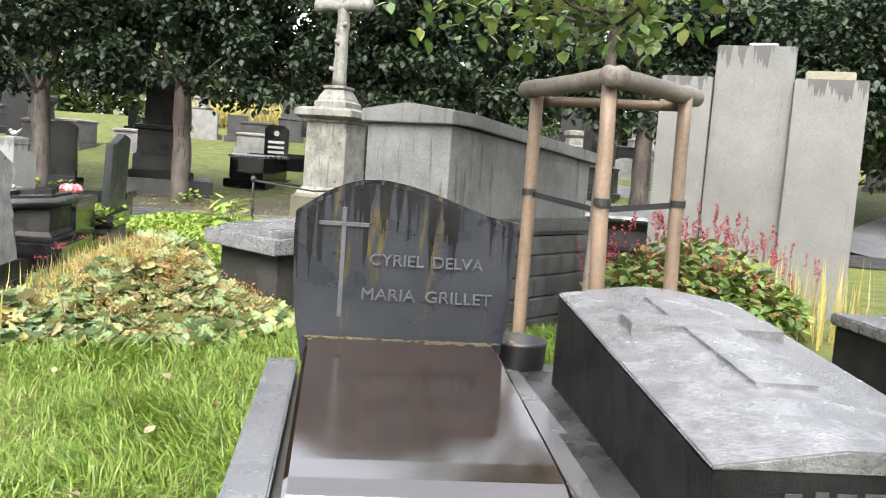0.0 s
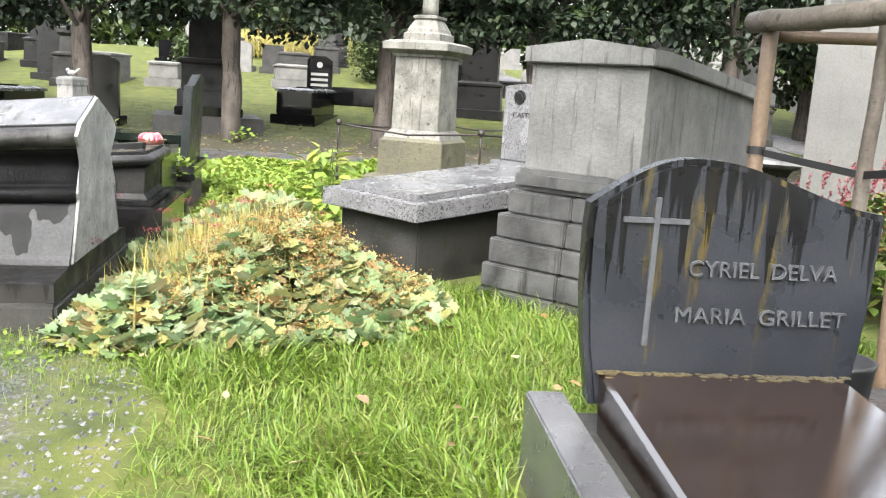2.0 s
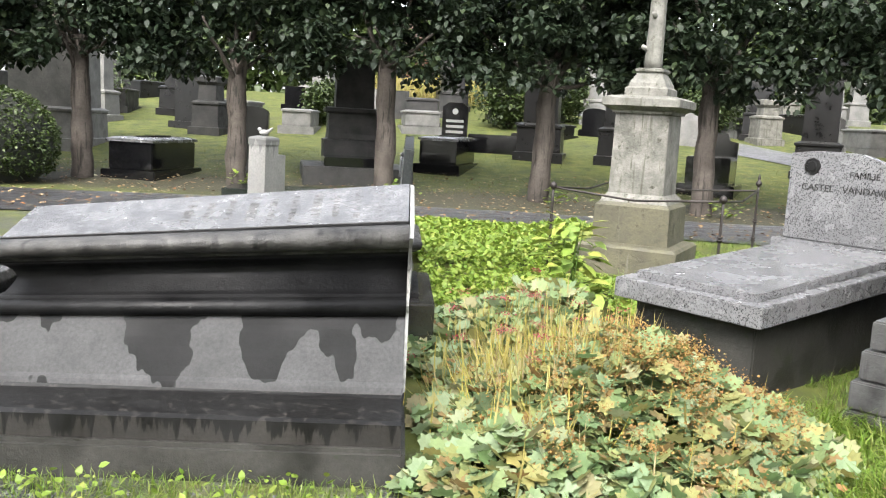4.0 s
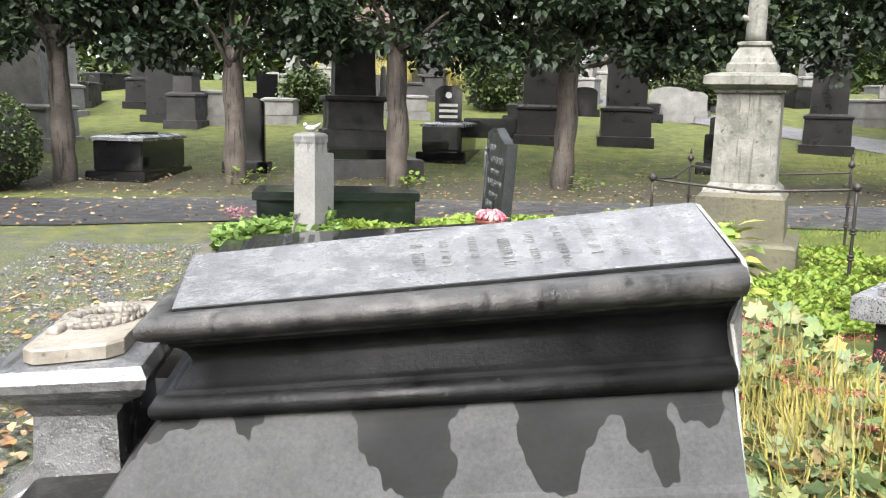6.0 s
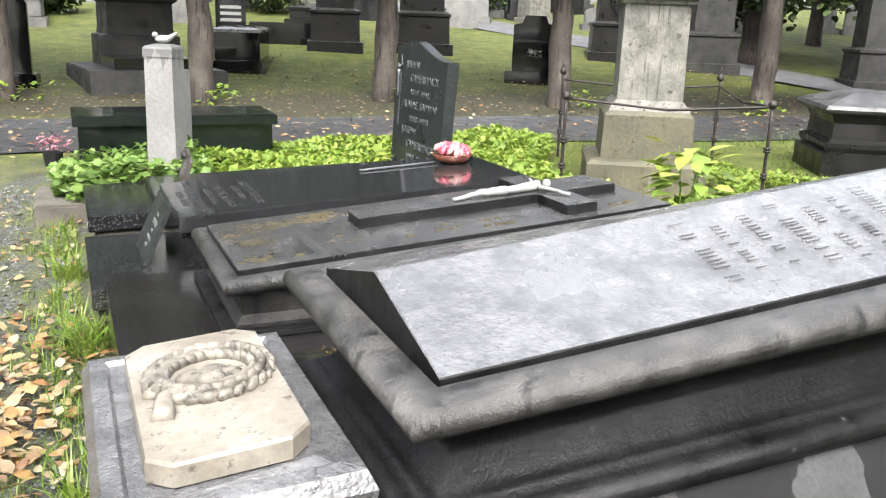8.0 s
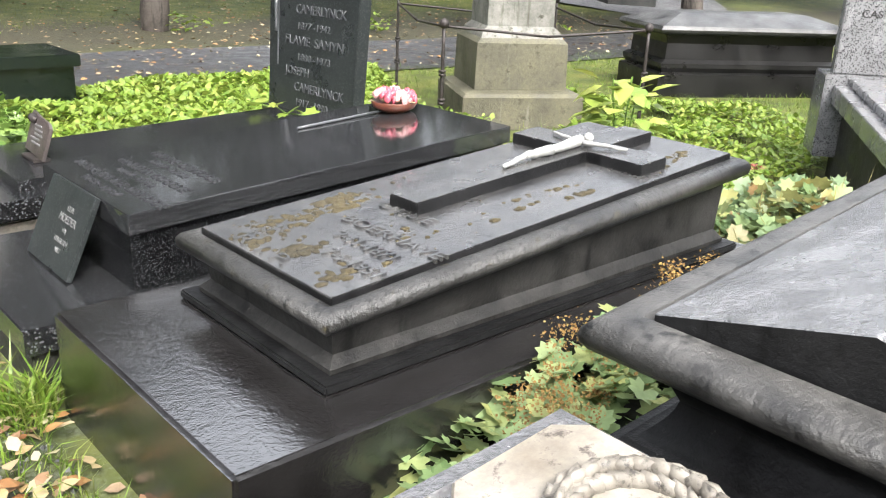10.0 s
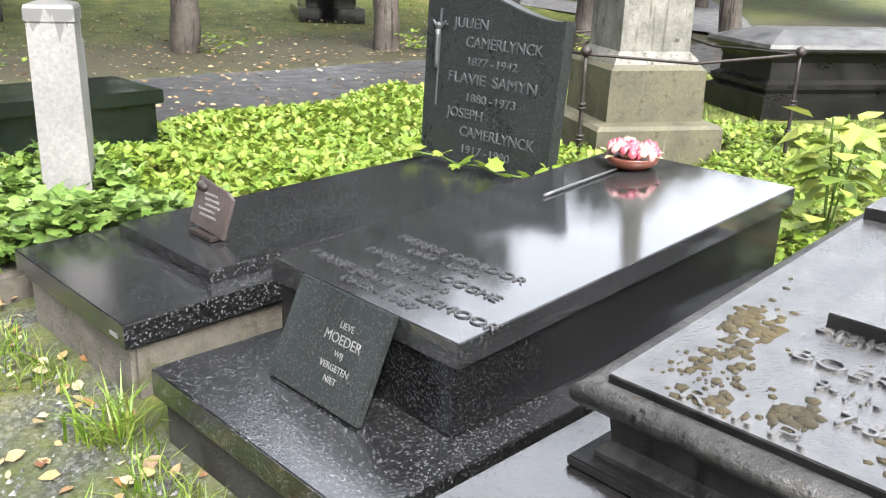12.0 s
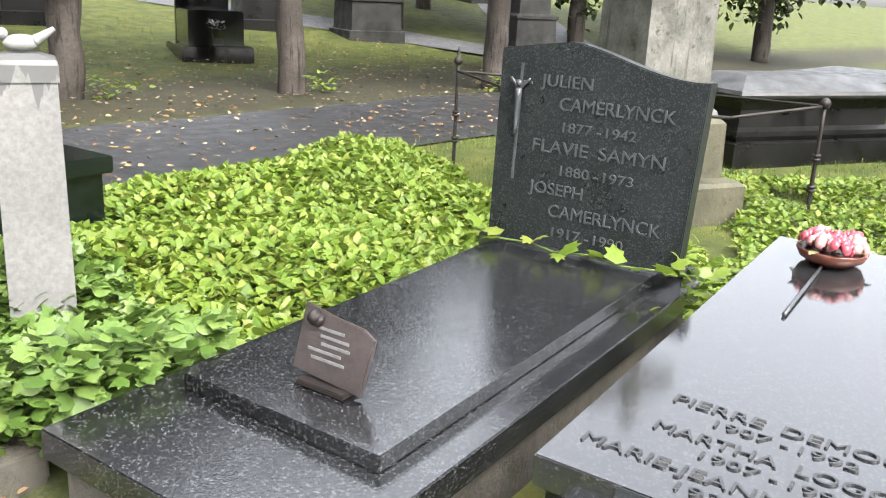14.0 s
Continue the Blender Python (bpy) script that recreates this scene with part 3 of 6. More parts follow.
def sloped_ledger():
    """A slab that falls from the headstone and rolls over at its foot."""
    bm = bmesh.new()
    prof = [(0.0, 0.525), (-0.3, 0.5), (-0.7, 0.465), (-1.1, 0.43), (-1.3, 0.41), (-1.42, 0.395), (-1.5, 0.37), (-1.54, 0.32)]
    loops = []
    for y, z in prof:
        loops.append([(-0.42, y, 0.28), (0.42, y, 0.28), (0.435, y, z - 0.012), (0.42, y, z), (-0.42, y, z), (-0.435, y, z - 0.012)])
    rings(bm, loops)
    bmesh.ops.recalc_face_normals(bm, faces=bm.faces)
    return bm


shouldered_headstone()


# ---- the gabled bluestone tomb beside it ----
def gabled_tomb():
    g = thing("gabled_tomb", pose(1.42, 2.55, 0.04, 0, 0, -5.0), "dark bluestone tomb with gabled lid and flat carved cross", "tomb")
    y0, y1, w = -0.97, 0.95, 0.86
    hz = lambda y: 0.63 + 0.15 * (y - y0) / (y1 - y0)

    def prism(a, b, low, high, inset, bevel):
        bm = bmesh.new()
        loops = []
        for y in (a, b):
            z = hz(y)
            loops.append([(inset, y, low(z)), (w - inset, y, low(z)), (w - inset, y, high(z)), (w * 0.62, y, high(z) + 0.05), (w * 0.42, y, high(z) + 0.055), (inset, y, high(z))])
        rings(bm, loops)
        bmesh.ops.recalc_face_normals(bm, faces=bm.faces)
        bmesh.ops.bevel(bm, geom=list(bm.edges), offset=bevel, segments=2, affect="EDGES")
        return bm
    # Lid is paler than the sides: sky light painted into its colour.
    part("lid", prism(y0, y1, lambda z: z - 0.012, lambda z: z, 0.0, 0.006), M_BLUETOP, g, "wet gabled lid, paled for sky light")
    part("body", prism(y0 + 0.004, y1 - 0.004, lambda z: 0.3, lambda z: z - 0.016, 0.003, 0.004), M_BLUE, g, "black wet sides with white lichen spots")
    part("step", box(-0.14, w + 0.14, y0 - 0.1, y1 + 0.42, 0.1, 0.34, 0.012), M_STEP, g)
    part("step", box(-0.24, w + 0.26, y0 - 0.22, y1 + 0.52, -0.1, 0.2, 0.012), M_STEP, g)
    cr = cross_plate((-0.46, 0.2, 0.376, 0.72), (0.13, 0.335, 0.545, 0.75), lambda a, c: hz(a) + 0.062, 0.058, False)
    part("cross", cr, M_BLUETOP, g)
    worn_lines(g, pose(0.2, y0 - 0.004, 0.46, 90), [(0, 0.03, 0.5, 0.085)], M_LETTERD)


gabled_tomb()


# ---- stakes, strap, young tree ----
def tree_stakes():
    g = thing("tree_stakes", pose(0, 0, 0.04), "three wooden tree stakes with half-round top rails", "tree support")
    tops = [(1.87, 5.5), (1.97, 4.36), (2.72, 4.97)]
    feet = [(1.87, 5.5), (2.0, 4.3), (2.74, 4.95)]
    for k, ((x, y), (a, b)) in enumerate(zip(tops, feet)):
        part("stake", rod((a, b, -0.1), (x, y, 1.92), 0.047, 0.045, 12, wob=0.004), M_WOODP, g, smooth=True)
    for a, b, z in (((1.81, 5.6), (2.0, 4.25), 1.9), ((1.93, 4.28), (2.85, 5.1), 1.9)):
        part("rail", rod((a[0], a[1], z), (b[0], b[1], z), 0.06, 0.06, 14, wob=0.006, rows=8), M_LOG, g, smooth=True)
    part("rail", rod((1.9, 5.55, 1.83), (2.72, 5.02, 1.83), 0.035, 0.035, 10), M_WOODP, g, smooth=True)
    for p in ((1.87, 5.5), (1.98, 4.33), (2.73, 4.96)):
        part("strap", lathe([(0.05, 0), (0.052, 0.0), (0.052, 0.045), (0.05, 0.045)], 14, (p[0], p[1], 1.17)), M_BLACK, g)
        part("strap", strap_band(p, (2.16, 4.93)), M_BLACK, g)
    t = thing("young_tree", pose(2.16, 4.93, 0.04), "young tree with thin pale trunk and light leaves", "tree")
    part("trunk", rod((0, 0, -0.1), (0.02, -0.02, 3.6), 0.042, 0.03, 10, wob=0.006, rows=14), M_LOG, t, smooth=True)
    rows = []
    for i in range(16):
        a, z = wild(0, 6.28), wild(2.25, 3.4)
        r = wild(0.6, 1.5)
        tip = (r * math.cos(a), r * math.sin(a), z + wild(-0.1, 0.5))
        part("limb", rod((0.015, -0.015, z - 0.15), tip, 0.014, 0.004, 6, wob=0.02), M_BARK, t, smooth=True)
        for k in range(110):
            s = wild(0.15, 1.1)
            rows.append(((tip[0] * s + wild(-0.22, 0.22), tip[1] * s + wild(-0.22, 0.22), z + (tip[2] - z) * s + wild(-0.35, 0.12)), wild(0.07, 0.13), wild(0, 6.28), wild(-1.3, 0.2), wild(-0.6, 0.6)))
    plates("crown", rows, M_YOUNG, "light green leaves", "", "leaf", parent=t)


def strap_band(a, b):
    bm = bmesh.new()
    d = (Vector(b) - Vector(a)).normalized()
    n = Vector((-d.y, d.x)) * 0.006
    p, q = Vector(a) + d * 0.05, Vector(b)
    z0, z1 = 1.16, 1.2
    hexa(bm, [(p.x - n.x, p.y - n.y, z0), (q.x - n.x, q.y - n.y, z0 - 0.06), (q.x + n.x, q.y + n.y, z0 - 0.06), (p.x + n.x, p.y + n.y, z0),
              (p.x - n.x, p.y - n.y, z1), (q.x - n.x, q.y - n.y, z1 - 0.06), (q.x + n.x, q.y + n.y, z1 - 0.06), (p.x + n.x, p.y + n.y, z1)])
    return bm


tree_stakes()
pot = lathe([(0.1, 0), (0.13, 0.0), (0.15, 0.3), (0.155, 0.32), (0.14, 0.32), (0.13, 0.2), (0.01, 0.2)], 24)
ob = part("plant_pot", pot, M_BLACK, smooth=True)
ob.location = (1.42, 3.85, 0.2)
pot_rows = [((1.42 + random.gauss(0, 0.05), 3.85 + random.gauss(0, 0.05), 0.41 + wild(0, 0.06)), wild(0.04, 0.08), wild(0, 6.28), wild(-0.3, 0.6), wild(-0.5, 0.5)) for i in range(30)]
plates("dead_leaves", pot_rows, M_LITTER, "dead brown leaves in the pot", "leaves", "leaf")
tagged(ob, "black plastic plant pot holding dead brown leaves", "pot")


# ---- three upright concrete steles ----
def steles():
    g = thing("stele_monument", pose(5.35, 8.1, 0.04, 0, 0, -31), "three tall grey cement steles with dark drips at top", "monument")
    for s0, s1, h, back in ((0.0, 0.72, 2.5, 0.0), (-0.82, 0.0, 2.85, 0.14), (-1.38, -0.83, 2.5, 0.06)):
        part("slab", box(s0, s1 - 0.004, back, back + 0.22, -0.2, h, 0.012), M_CEMENT if h > 2.6 else M_CEMENTL, g)
    part("slab", box(0.1, 0.6, 0.3, 0.5, -0.2, 2.62, 0.012), plain("yellowish_stone", (0.3, 0.27, 0.17), 0.7), g)
    part("cap", box(-0.5, -0.2, 0.15, 0.32, 2.851, 2.88, 0.008), M_PALE, g)


M_CEMENTL = stone("smooth_cement_low", (0.16, 0.16, 0.148), (0.23, 0.226, 0.208), (0.6, 0.8), 60, blotch=1.2, relief=0.15, streak=((0.15, 0.15, 0.14), 0.6), drips=(2.45, 0.24, 14, (0.06, 0.06, 0.055)))
steles()


# ---- grey monument with sloping cap ----
def capped_monument():
    g = thing("capped_monument", pose(0.8, 6.58, 0.04, 0, 0, -47.5), "grey weathered concrete monument with sloping cap stone", "monument")
    w, l = 0.84, 2.15
    prof = lambda z0, z1, o: [(-o, -o, z0), (w + o, -o, z0), (w + o, l + o, z1), (-o, l + o, z1)]
    bm = bmesh.new()
    top0, top1 = 1.63, 1.46
    rings(bm, [prof(0.935, 0.935, 0), prof(top0, top1, 0)])
    part("body", bm, M_CONC, g)
    cap = bmesh.new()
    o = 0.045
    loops = []
    for y, z in ((-o, top0), (0.2, top0), (l + o, top1 - 0.02)):
        loops.append([(-o, y, z + 0.003), (w + o, y, z + 0.003), (w + o, y, z + 0.105), (w / 2, y, z + 0.16), (-o, y, z + 0.105)])
    rings(cap, loops)
    bmesh.ops.recalc_face_normals(cap, faces=cap.faces)
    bmesh.ops.bevel(cap, geom=list(cap.edges), offset=0.008, segments=2, affect="EDGES")
    part("cap", cap, M_CONC, g)
    part("moulding", box(-0.06, w + 0.06, -0.06, l + 0.06, 0.79, 0.934, 0.035), M_BLUEGREY, g)
    z = -0.15
    for k, (o, h) in enumerate(((0.2, 0.26), (0.18, 0.17), (0.15, 0.175), (0.12, 0.17), (0.07, 0.162))):
        for s0, s1 in ((-o, w * 0.5), (w * 0.5 + 0.006, w + o)):
            part("block", box(s0, s1, -o, l + o, z, z + h - 0.006, 0.01), M_BLUEGREY, g)
        z += h


capped_monument()


# ---- light granite grave ----
def granite_grave():
    g = thing("granite_grave", pose(0.11, 6.83, 0.04, 0, 0, 36), "light grey speckled granite grave with headstone", "grave")
    w, l = 1.1, 2.0
    part("slab", sheet_block(0, l, 0, w, 0.61, 0.73, 0.13), M_LIGHT, g)
    part("ledger", sheet_block(0.1, l, 0.1, w - 0.1, 0.665, 0.785, 0.052), M_LIGHT, g)
    part("base", box(0.12, l + 0.2, 0.1, w - 0.1, -0.1, 0.47, 0.01, 0.58), M_CONCD, g)
    part("plinth", box(l + 0.003, l + 0.4, -0.06, w + 0.06, 0.2, 0.8), M_LIGHT, g)
    pts = [(0, 0), (w, 0), (w, 0.54)]
    for i in range(1, 15):
        q = i / 14
        pts.append((w - 0.62 * q, 0.54 + 0.17 * q * q * (3 - 2 * q)))
    pts += [(0.2, 0.712), (0.0, 0.685)]
    h = part("headstone", extrude_outline(pts[::-1], 0.12), M_LIGHT, g)
    h.matrix_local = pose(l + 0.08, w, 0.802, 0, 0, -90)
    emblem = bmesh.new()
    rod((0, 0, 0), (0, 0, 0.012), 0.07, 0.065, 8, emblem, rows=1)
    rod((0, 0, 0.0121), (0, 0, 0.02), 0.045, 0.04, 8, emblem, rows=1)
    e = part("emblem", emblem, M_DARKM, h)
    e.matrix_local = pose(0.19, 0.0, 0.59, 90)
    writing(h, "FAMILIE", pose(0.5, -0.002, 0.52, 90), 0.07, M_DARKM, 0.002)
    writing(h, "CASTEL - VANDAVELDE", pose(0.12, -0.002, 0.4, 90), 0.075, M_DARKM, 0.002, width=0.82)


granite_grave()


# ---- cross on its pedestal, with an iron fence ----
def pedestal_cross():
    g = thing("pedestal_cross", pose(0.78, 11.85, 0.04, 0, 0, -30), "lichened limestone cross on a tall pedestal", "monument")
    part("plinth", moulded(-0.4, 0.4, -0.4, 0.4, [(0.16, -0.1, -0.1), (0.16, 0.3, 0.3), (0.13, 0.33, 0.33), (0.02, 0.35, 0.35)]), M_PEDBASE, g)
    part("base", moulded(-0.4, 0.4, -0.4, 0.4, [(0.03, 0.34, 0.34), (0.02, 0.76, 0.76), (-0.02, 0.8, 0.8)]), M_PEDBASE, g)
    part("shaft", moulded(-0.31, 0.31, -0.31, 0.31, [(0.07, 0.8, 0.8), (0.05, 0.85, 0.85), (0.0, 0.9, 0.9), (-0.005, 1.3, 1.3), (-0.01, 1.79, 1.79)]), M_PED, g)
    part("cap", moulded(-0.31, 0.31, -0.31, 0.31, [(0.02, 1.79, 1.79), (0.03, 1.82, 1.82), (0.09, 1.85, 1.85), (0.12, 1.87, 1.87), (0.12, 1.95, 1.95), (0.05, 1.98, 1.98), (-0.05, 1.99, 1.99)]), M_PED, g)
    part("foot", moulded(-0.1, 0.1, -0.1, 0.1, [(0.14, 1.98, 1.98), (0.14, 2.07, 2.07), (0.11, 2.09, 2.09), (0.1, 2.13, 2.13), (0.04, 2.24, 2.24), (0.06, 2.26, 2.26), (0.06, 2.29, 2.29), (0.01, 2.3, 2.3)]), M_PED, g)
    bm = rod((0, 0, 2.29), (0, 0, 3.75), 0.1, 0.075, 12, wob=0.008, rows=14)
    rod((-0.42, 0, 3.38), (0.42, 0, 3.4), 0.085, 0.085, 12, bm, 0.008, 8)
    for z in (2.5, 2.85, 3.1):
        a = wild(0, 6.28)
        rod((0.05 * math.cos(a), 0.05 * math.sin(a), z), (0.15 * math.cos(a), 0.15 * math.sin(a), z + 0.04), 0.035, 0.025, 8, bm, rows=1)
    part("cross", bm, M_PED, g, smooth=True)


def iron_fence():
    g = thing("iron_fence", pose(0, 0, 0.04), "low rusty iron grave fence with bent rails", "fence")
    c = [(-0.3, 11.58), (1.29, 10.68), (2.57, 12.88), (0.98, 13.78)]
    for k, (x, y) in enumerate(c):
        tall = k > 1
        h = 1.0 if tall else 0.93
        bm = rod((x, y, -0.1), (x, y, h), 0.017, 0.015, 8)
        for z in (0.28, 0.31, 0.52, 0.55):
            rod((x, y, z), (x, y, z + 0.02), 0.032, 0.032, 8, bm, rows=1)
        p = part("post", bm, M_IRON, g, smooth=True)
        part("finial", lathe([(0.004, -0.05), (0.035, -0.02), (0.042, 0.0), (0.03, 0.03), (0.012, 0.045), (0.02, 0.07), (0.004, 0.13)] if tall else [(0.005, -0.045), (0.03, -0.03), (0.044, 0.0), (0.03, 0.03), (0.005, 0.045)], 10, (x, y, h + 0.02)), M_IRON, p, smooth=True)
    for a, b in zip(c, c[1:] + c[:1]):
        mid = ((a[0] + b[0]) / 2, (a[1] + b[1]) / 2, 0.86)
        bm = rod((*a, 0.93), mid, 0.012, 0.012, 8)
        rod(mid, (*b, 0.93), 0.012, 0.012, 8, bm)
        part("rail", bm, M_IRON, g, smooth=True)


pedestal_cross()
iron_fence()


# ---- the large bluestone sarcophagus ----
def cut_body(x0, x1, y0, y1, profile):
    """A moulded body whose head end is cut off plain."""
    return rings(bmesh.new(), [[(x0 - o, y0 - o, a), (x1, y0 - o, b), (x1, y1 + o, b), (x0 - o, y1 + o, a)] for o, a, b in profile])


def sarcophagus():
    g = thing("sarcophagus", pose(0, 0, 0.04), "wet bluestone sarcophagus with gabled inscribed lid and mouldings", "sarcophagus")
    x0, x1, y0, y1 = -3.9, -1.97, 6.1, 6.96
    foot = lambda z: 0.27 + (z - 0.27) * 0.795 if z > 0.27 else z
    P = lambda o, z: (o, foot(z), z)
    body = [P(0.2, 0.31), P(0.19, 0.34), P(0.17, 0.36), P(0.1, 0.5), P(0.04, 0.6), P(0.01, 0.645)]
    part("body", cut_body(x0, x1, y0, y1, body), M_FACE, g, "grey stone face with dark wet drips")
    tor = [P(0.0, 0.645)] + [P(0.015 + 0.035 * math.sin(t), 0.69 - 0.045 * math.cos(t)) for t in (i * math.pi / 8 for i in range(9))]
    tor += [P(0.005, 0.74), P(0.0, 0.752), P(-0.02, 0.755)]
    tor += [P(-0.025 - 0.05 * math.sin(t), 0.76 + 0.115 * t / (math.pi / 2)) for t in (0.2, 0.5, 0.8, 1.1, 1.4)]
    tor += [P(-0.06, 0.9), P(-0.04, 0.925), P(-0.01, 0.945), P(-0.01, 0.955), P(0.0, 0.96)]
    # The moulding is much darker than the rim and lid.
    part("moulding", cut_body(x0, x1, y0, y1, tor), M_BLUE, g, "near-black hollow moulding", smooth=True)
    rim = [P(0.0, 0.957), P(0.012, 0.959), P(0.012, 0.975), P(0.03, 0.98)] + [P(0.02 + 0.06 * math.sin(t), 1.03 - 0.055 * math.cos(t)) for t in (i * math.pi / 8 for i in range(1, 9))] + [P(-0.008, 1.088), P(-0.016, 1.05)]
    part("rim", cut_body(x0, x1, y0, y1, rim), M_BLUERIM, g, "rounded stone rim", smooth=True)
    lid = bmesh.new()
    loops = []
    ym = (y0 + y1) / 2
    for x, ze, zr in ((x0 + 0.02, 0.925, 1.035), (x1 - 0.004, 1.098, 1.25)):
        loops.append([(x, y0 + 0.024, ze - 0.06), (x, y1 - 0.024, ze - 0.06), (x, y1 - 0.024, ze + 0.004), (x, ym, zr), (x, y0 + 0.024, ze + 0.004)])
    rings(lid, loops)
    bmesh.ops.recalc_face_normals(lid, faces=lid.faces)
    bmesh.ops.bevel(lid, geom=list(lid.edges), offset=0.003, segments=1, affect="EDGES")
    # Pale top and near-black sides paint the lid's light and shade.
    lo = shade_edges(part("lid", lid, M_BLUETOP, g, "wet lid paled for sky light, with worn inscription"), M_BLUE)
    def zs(x, y):
        u = (x - x0 - 0.02) / (x1 - x0 - 0.024)
        ze, zr = 0.925 + 0.173 * u, 1.035 + 0.215 * u
        return zr + (ze - zr) * abs(ym - y) / (ym - y0 - 0.02)
    for k in range(10):
        x, h = -2.14 - 0.105 * k, 0.045 if k % 3 == 0 else 0.03
        bm, y, end = bmesh.new(), ym - 0.05 - 0.02 * (k % 3), y0 + 0.06 + 0.03 * (k % 4)
        while y > end:
            d = wild(0.003, 0.006)
            if wild(0, 1) < 0.25:
                y -= 0.02
                continue
            q = [(x, y), (x, y - d), (x + h, y - d), (x + h, y)]
            hexa(bm, [(p, r, zs(p, r) - 0.004) for p, r in q] + [(p, r, zs(p, r) + 0.0004) for p, r in q])
            y -= d + wild(0.006, 0.014)
        o = part("writing_line", bm, M_BLUETOP, lo)
        o["kind"] = "stuff"
    bm = rough_end(x1, [(5.93, 0.31), (7.13, 0.31), (6.98, 0.66), (7.0, 0.7), (6.91, 0.86), (6.97, 0.97), (7.02, 1.03), (6.95, 1.1), (6.53, 1.245), (6.11, 1.1), (6.04, 1.03), (6.09, 0.97), (6.15, 0.86), (6.06, 0.7), (6.08, 0.66)])
    part("end_face", bm, M_RENDER, g, "flaking pale cement on the head end")
    part("plinth", cut_body(x0, x1 - 0.002, y0, y1, [(0.5, 0.17, 0.17), (0.5, 0.27, 0.27), (0.47, 0.28, 0.28), (0.22, 0.29, 0.3), (0.2, 0.305, 0.308)]), M_FOOT, g, "dark plinth streaked by rain")
    part("footing", box(x0 - 0.55, x1 + 0.02, y0 - 0.54, y1 + 0.5, -0.1, 0.168, 0.02), M_CONCD, g)


def rough_end(x, outline):
    """A thin uneven coat of cement on the sarcophagus's end."""
    bm = bmesh.new()
    a = [bm.verts.new((x + 0.001, y, z)) for y, z in outline]
    c = [bm.verts.new((x + wild(0.012, 0.03), y * 0.985 + 6.53 * 0.015, z * 0.99 + 0.008)) for y, z in outline]
    n = len(a)
    bm.faces.new(c)
    for i in range(n):
        bm.faces.new((a[i], a[(i + 1) % n], c[(i + 1) % n], c[i]))
    bmesh.ops.triangulate(bm, faces=[f for f in bm.faces if len(f.verts) > 4])
    bmesh.ops.recalc_face_normals(bm, faces=bm.faces)
    return bm


sarcophagus()


def medallion_block():
    g = thing("medallion_block", pose(0, 0, 0.04), "bluestone foot block carrying a white marble wreath relief", "grave marker")
    x0, x1, y0, y1 = -4.425, -4.085, 6.29, 6.96
    part("body", moulded(x0, x1, y0, y1, [(0.1, -0.1, -0.1), (0.1, 0.2, 0.2), (-0.02, 0.26, 0.26), (-0.03, 0.5, 0.5), (0.0, 0.55, 0.55), (0.07, 0.59, 0.6), (0.1, 0.62, 0.635), (0.105, 0.65, 0.67), (0.085, 0.688, 0.712), (0.045, 0.694, 0.718), (0.035, 0.682, 0.706), (0.0, 0.685, 0.715)]), M_BLUETOP, g)
    c = 0.05
    pts = [(x0 + c, y0), (x1 - c, y0), (x1, y0 + c), (x1, y1 - c), (x1 - c, y1), (x0 + c, y1), (x0, y1 - c), (x0, y0 + c)]
    z = lambda x: 0.695 + 0.03 * (x - x0) / (x1 - x0)
    bm = rings(bmesh.new(), [[(x, y, z(x) - 0.005) for x, y in pts], [(x, y, z(x) + 0.04) for x, y in pts], [(x * 0.985 + (x0 + x1) / 2 * 0.015, y * 0.985 + (y0 + y1) / 2 * 0.015, z(x) + 0.048) for x, y in pts]])
    slab = part("plaque", bm, M_MARBLE, g, "white marble plaque")
    cx, cy = -4.245, 6.68
    w = bmesh.new()
    for row, (dr, dz) in enumerate(((-0.026, 0.0), (0.0, 0.012), (0.026, 0.0))):
        n = 26
        for i in range(n):
            a = 2 * math.pi * (i + row * 0.5) / n
            r = 0.125 + dr * 0.8
            px, py = cx + r * math.cos(a), cy + r * math.sin(a)
            m = Matrix.Translation((px, py, z(px) + 0.055 + dz)) @ Euler((0, 0, a + 1.57 + 0.35 * (row - 1))).to_matrix().to_4x4() @ Matrix.Diagonal((0.03, 0.011, 0.022, 1)) @ Euler((0, 0.5, 0.35 * (-1) ** i)).to_matrix().to_4x4()
            bmesh.ops.create_icosphere(w, subdivisions=1, radius=1.0, matrix=m)
    core = [[(cx + (0.125 + 0.03 * math.cos(t)) * math.cos(a), cy + (0.125 + 0.03 * math.cos(t)) * math.sin(a), z(cx) + 0.05 + 0.022 * math.sin(t)) for t in (2 * math.pi * q / 8 for q in range(8))] for a in (2 * math.pi * i / 32 for i in range(33))]
    rings(w, core, cap=False)
    o = part("wreath", w, M_WREATH, slab, "carved leafy wreath", smooth=True)
    o["kind"] = "stuff"
    b = bmesh.new()
    for k, (px, py, s) in enumerate(((-0.04, 0.0, 0.042), (0.0, -0.01, 0.046), (0.045, 0.0, 0.04), (0.015, 0.03, 0.036))):
        bmesh.ops.create_icosphere(b, subdivisions=2, radius=s, matrix=Matrix.Translation((cx + px, cy + py, 0.755)) @ Matrix.Diagonal((1, 0.7, 0.55, 1)))
    part("relief", b, M_WREATH, slab, "plain carved relief inside the wreath", smooth=True)
    rb = bmesh.new()
    rod((cx - 0.1, cy - 0.06, 0.755), (cx - 0.13, cy - 0.19, 0.75), 0.022, 0.026, 8, rb, 0.004)
    rod((cx - 0.12, cy - 0.02, 0.755), (cx - 0.145, cy - 0.07, 0.75), 0.018, 0.02, 8, rb, 0.004)
    part("ribbon", rb, M_MARBLE, slab, smooth=True)


medallion_block()


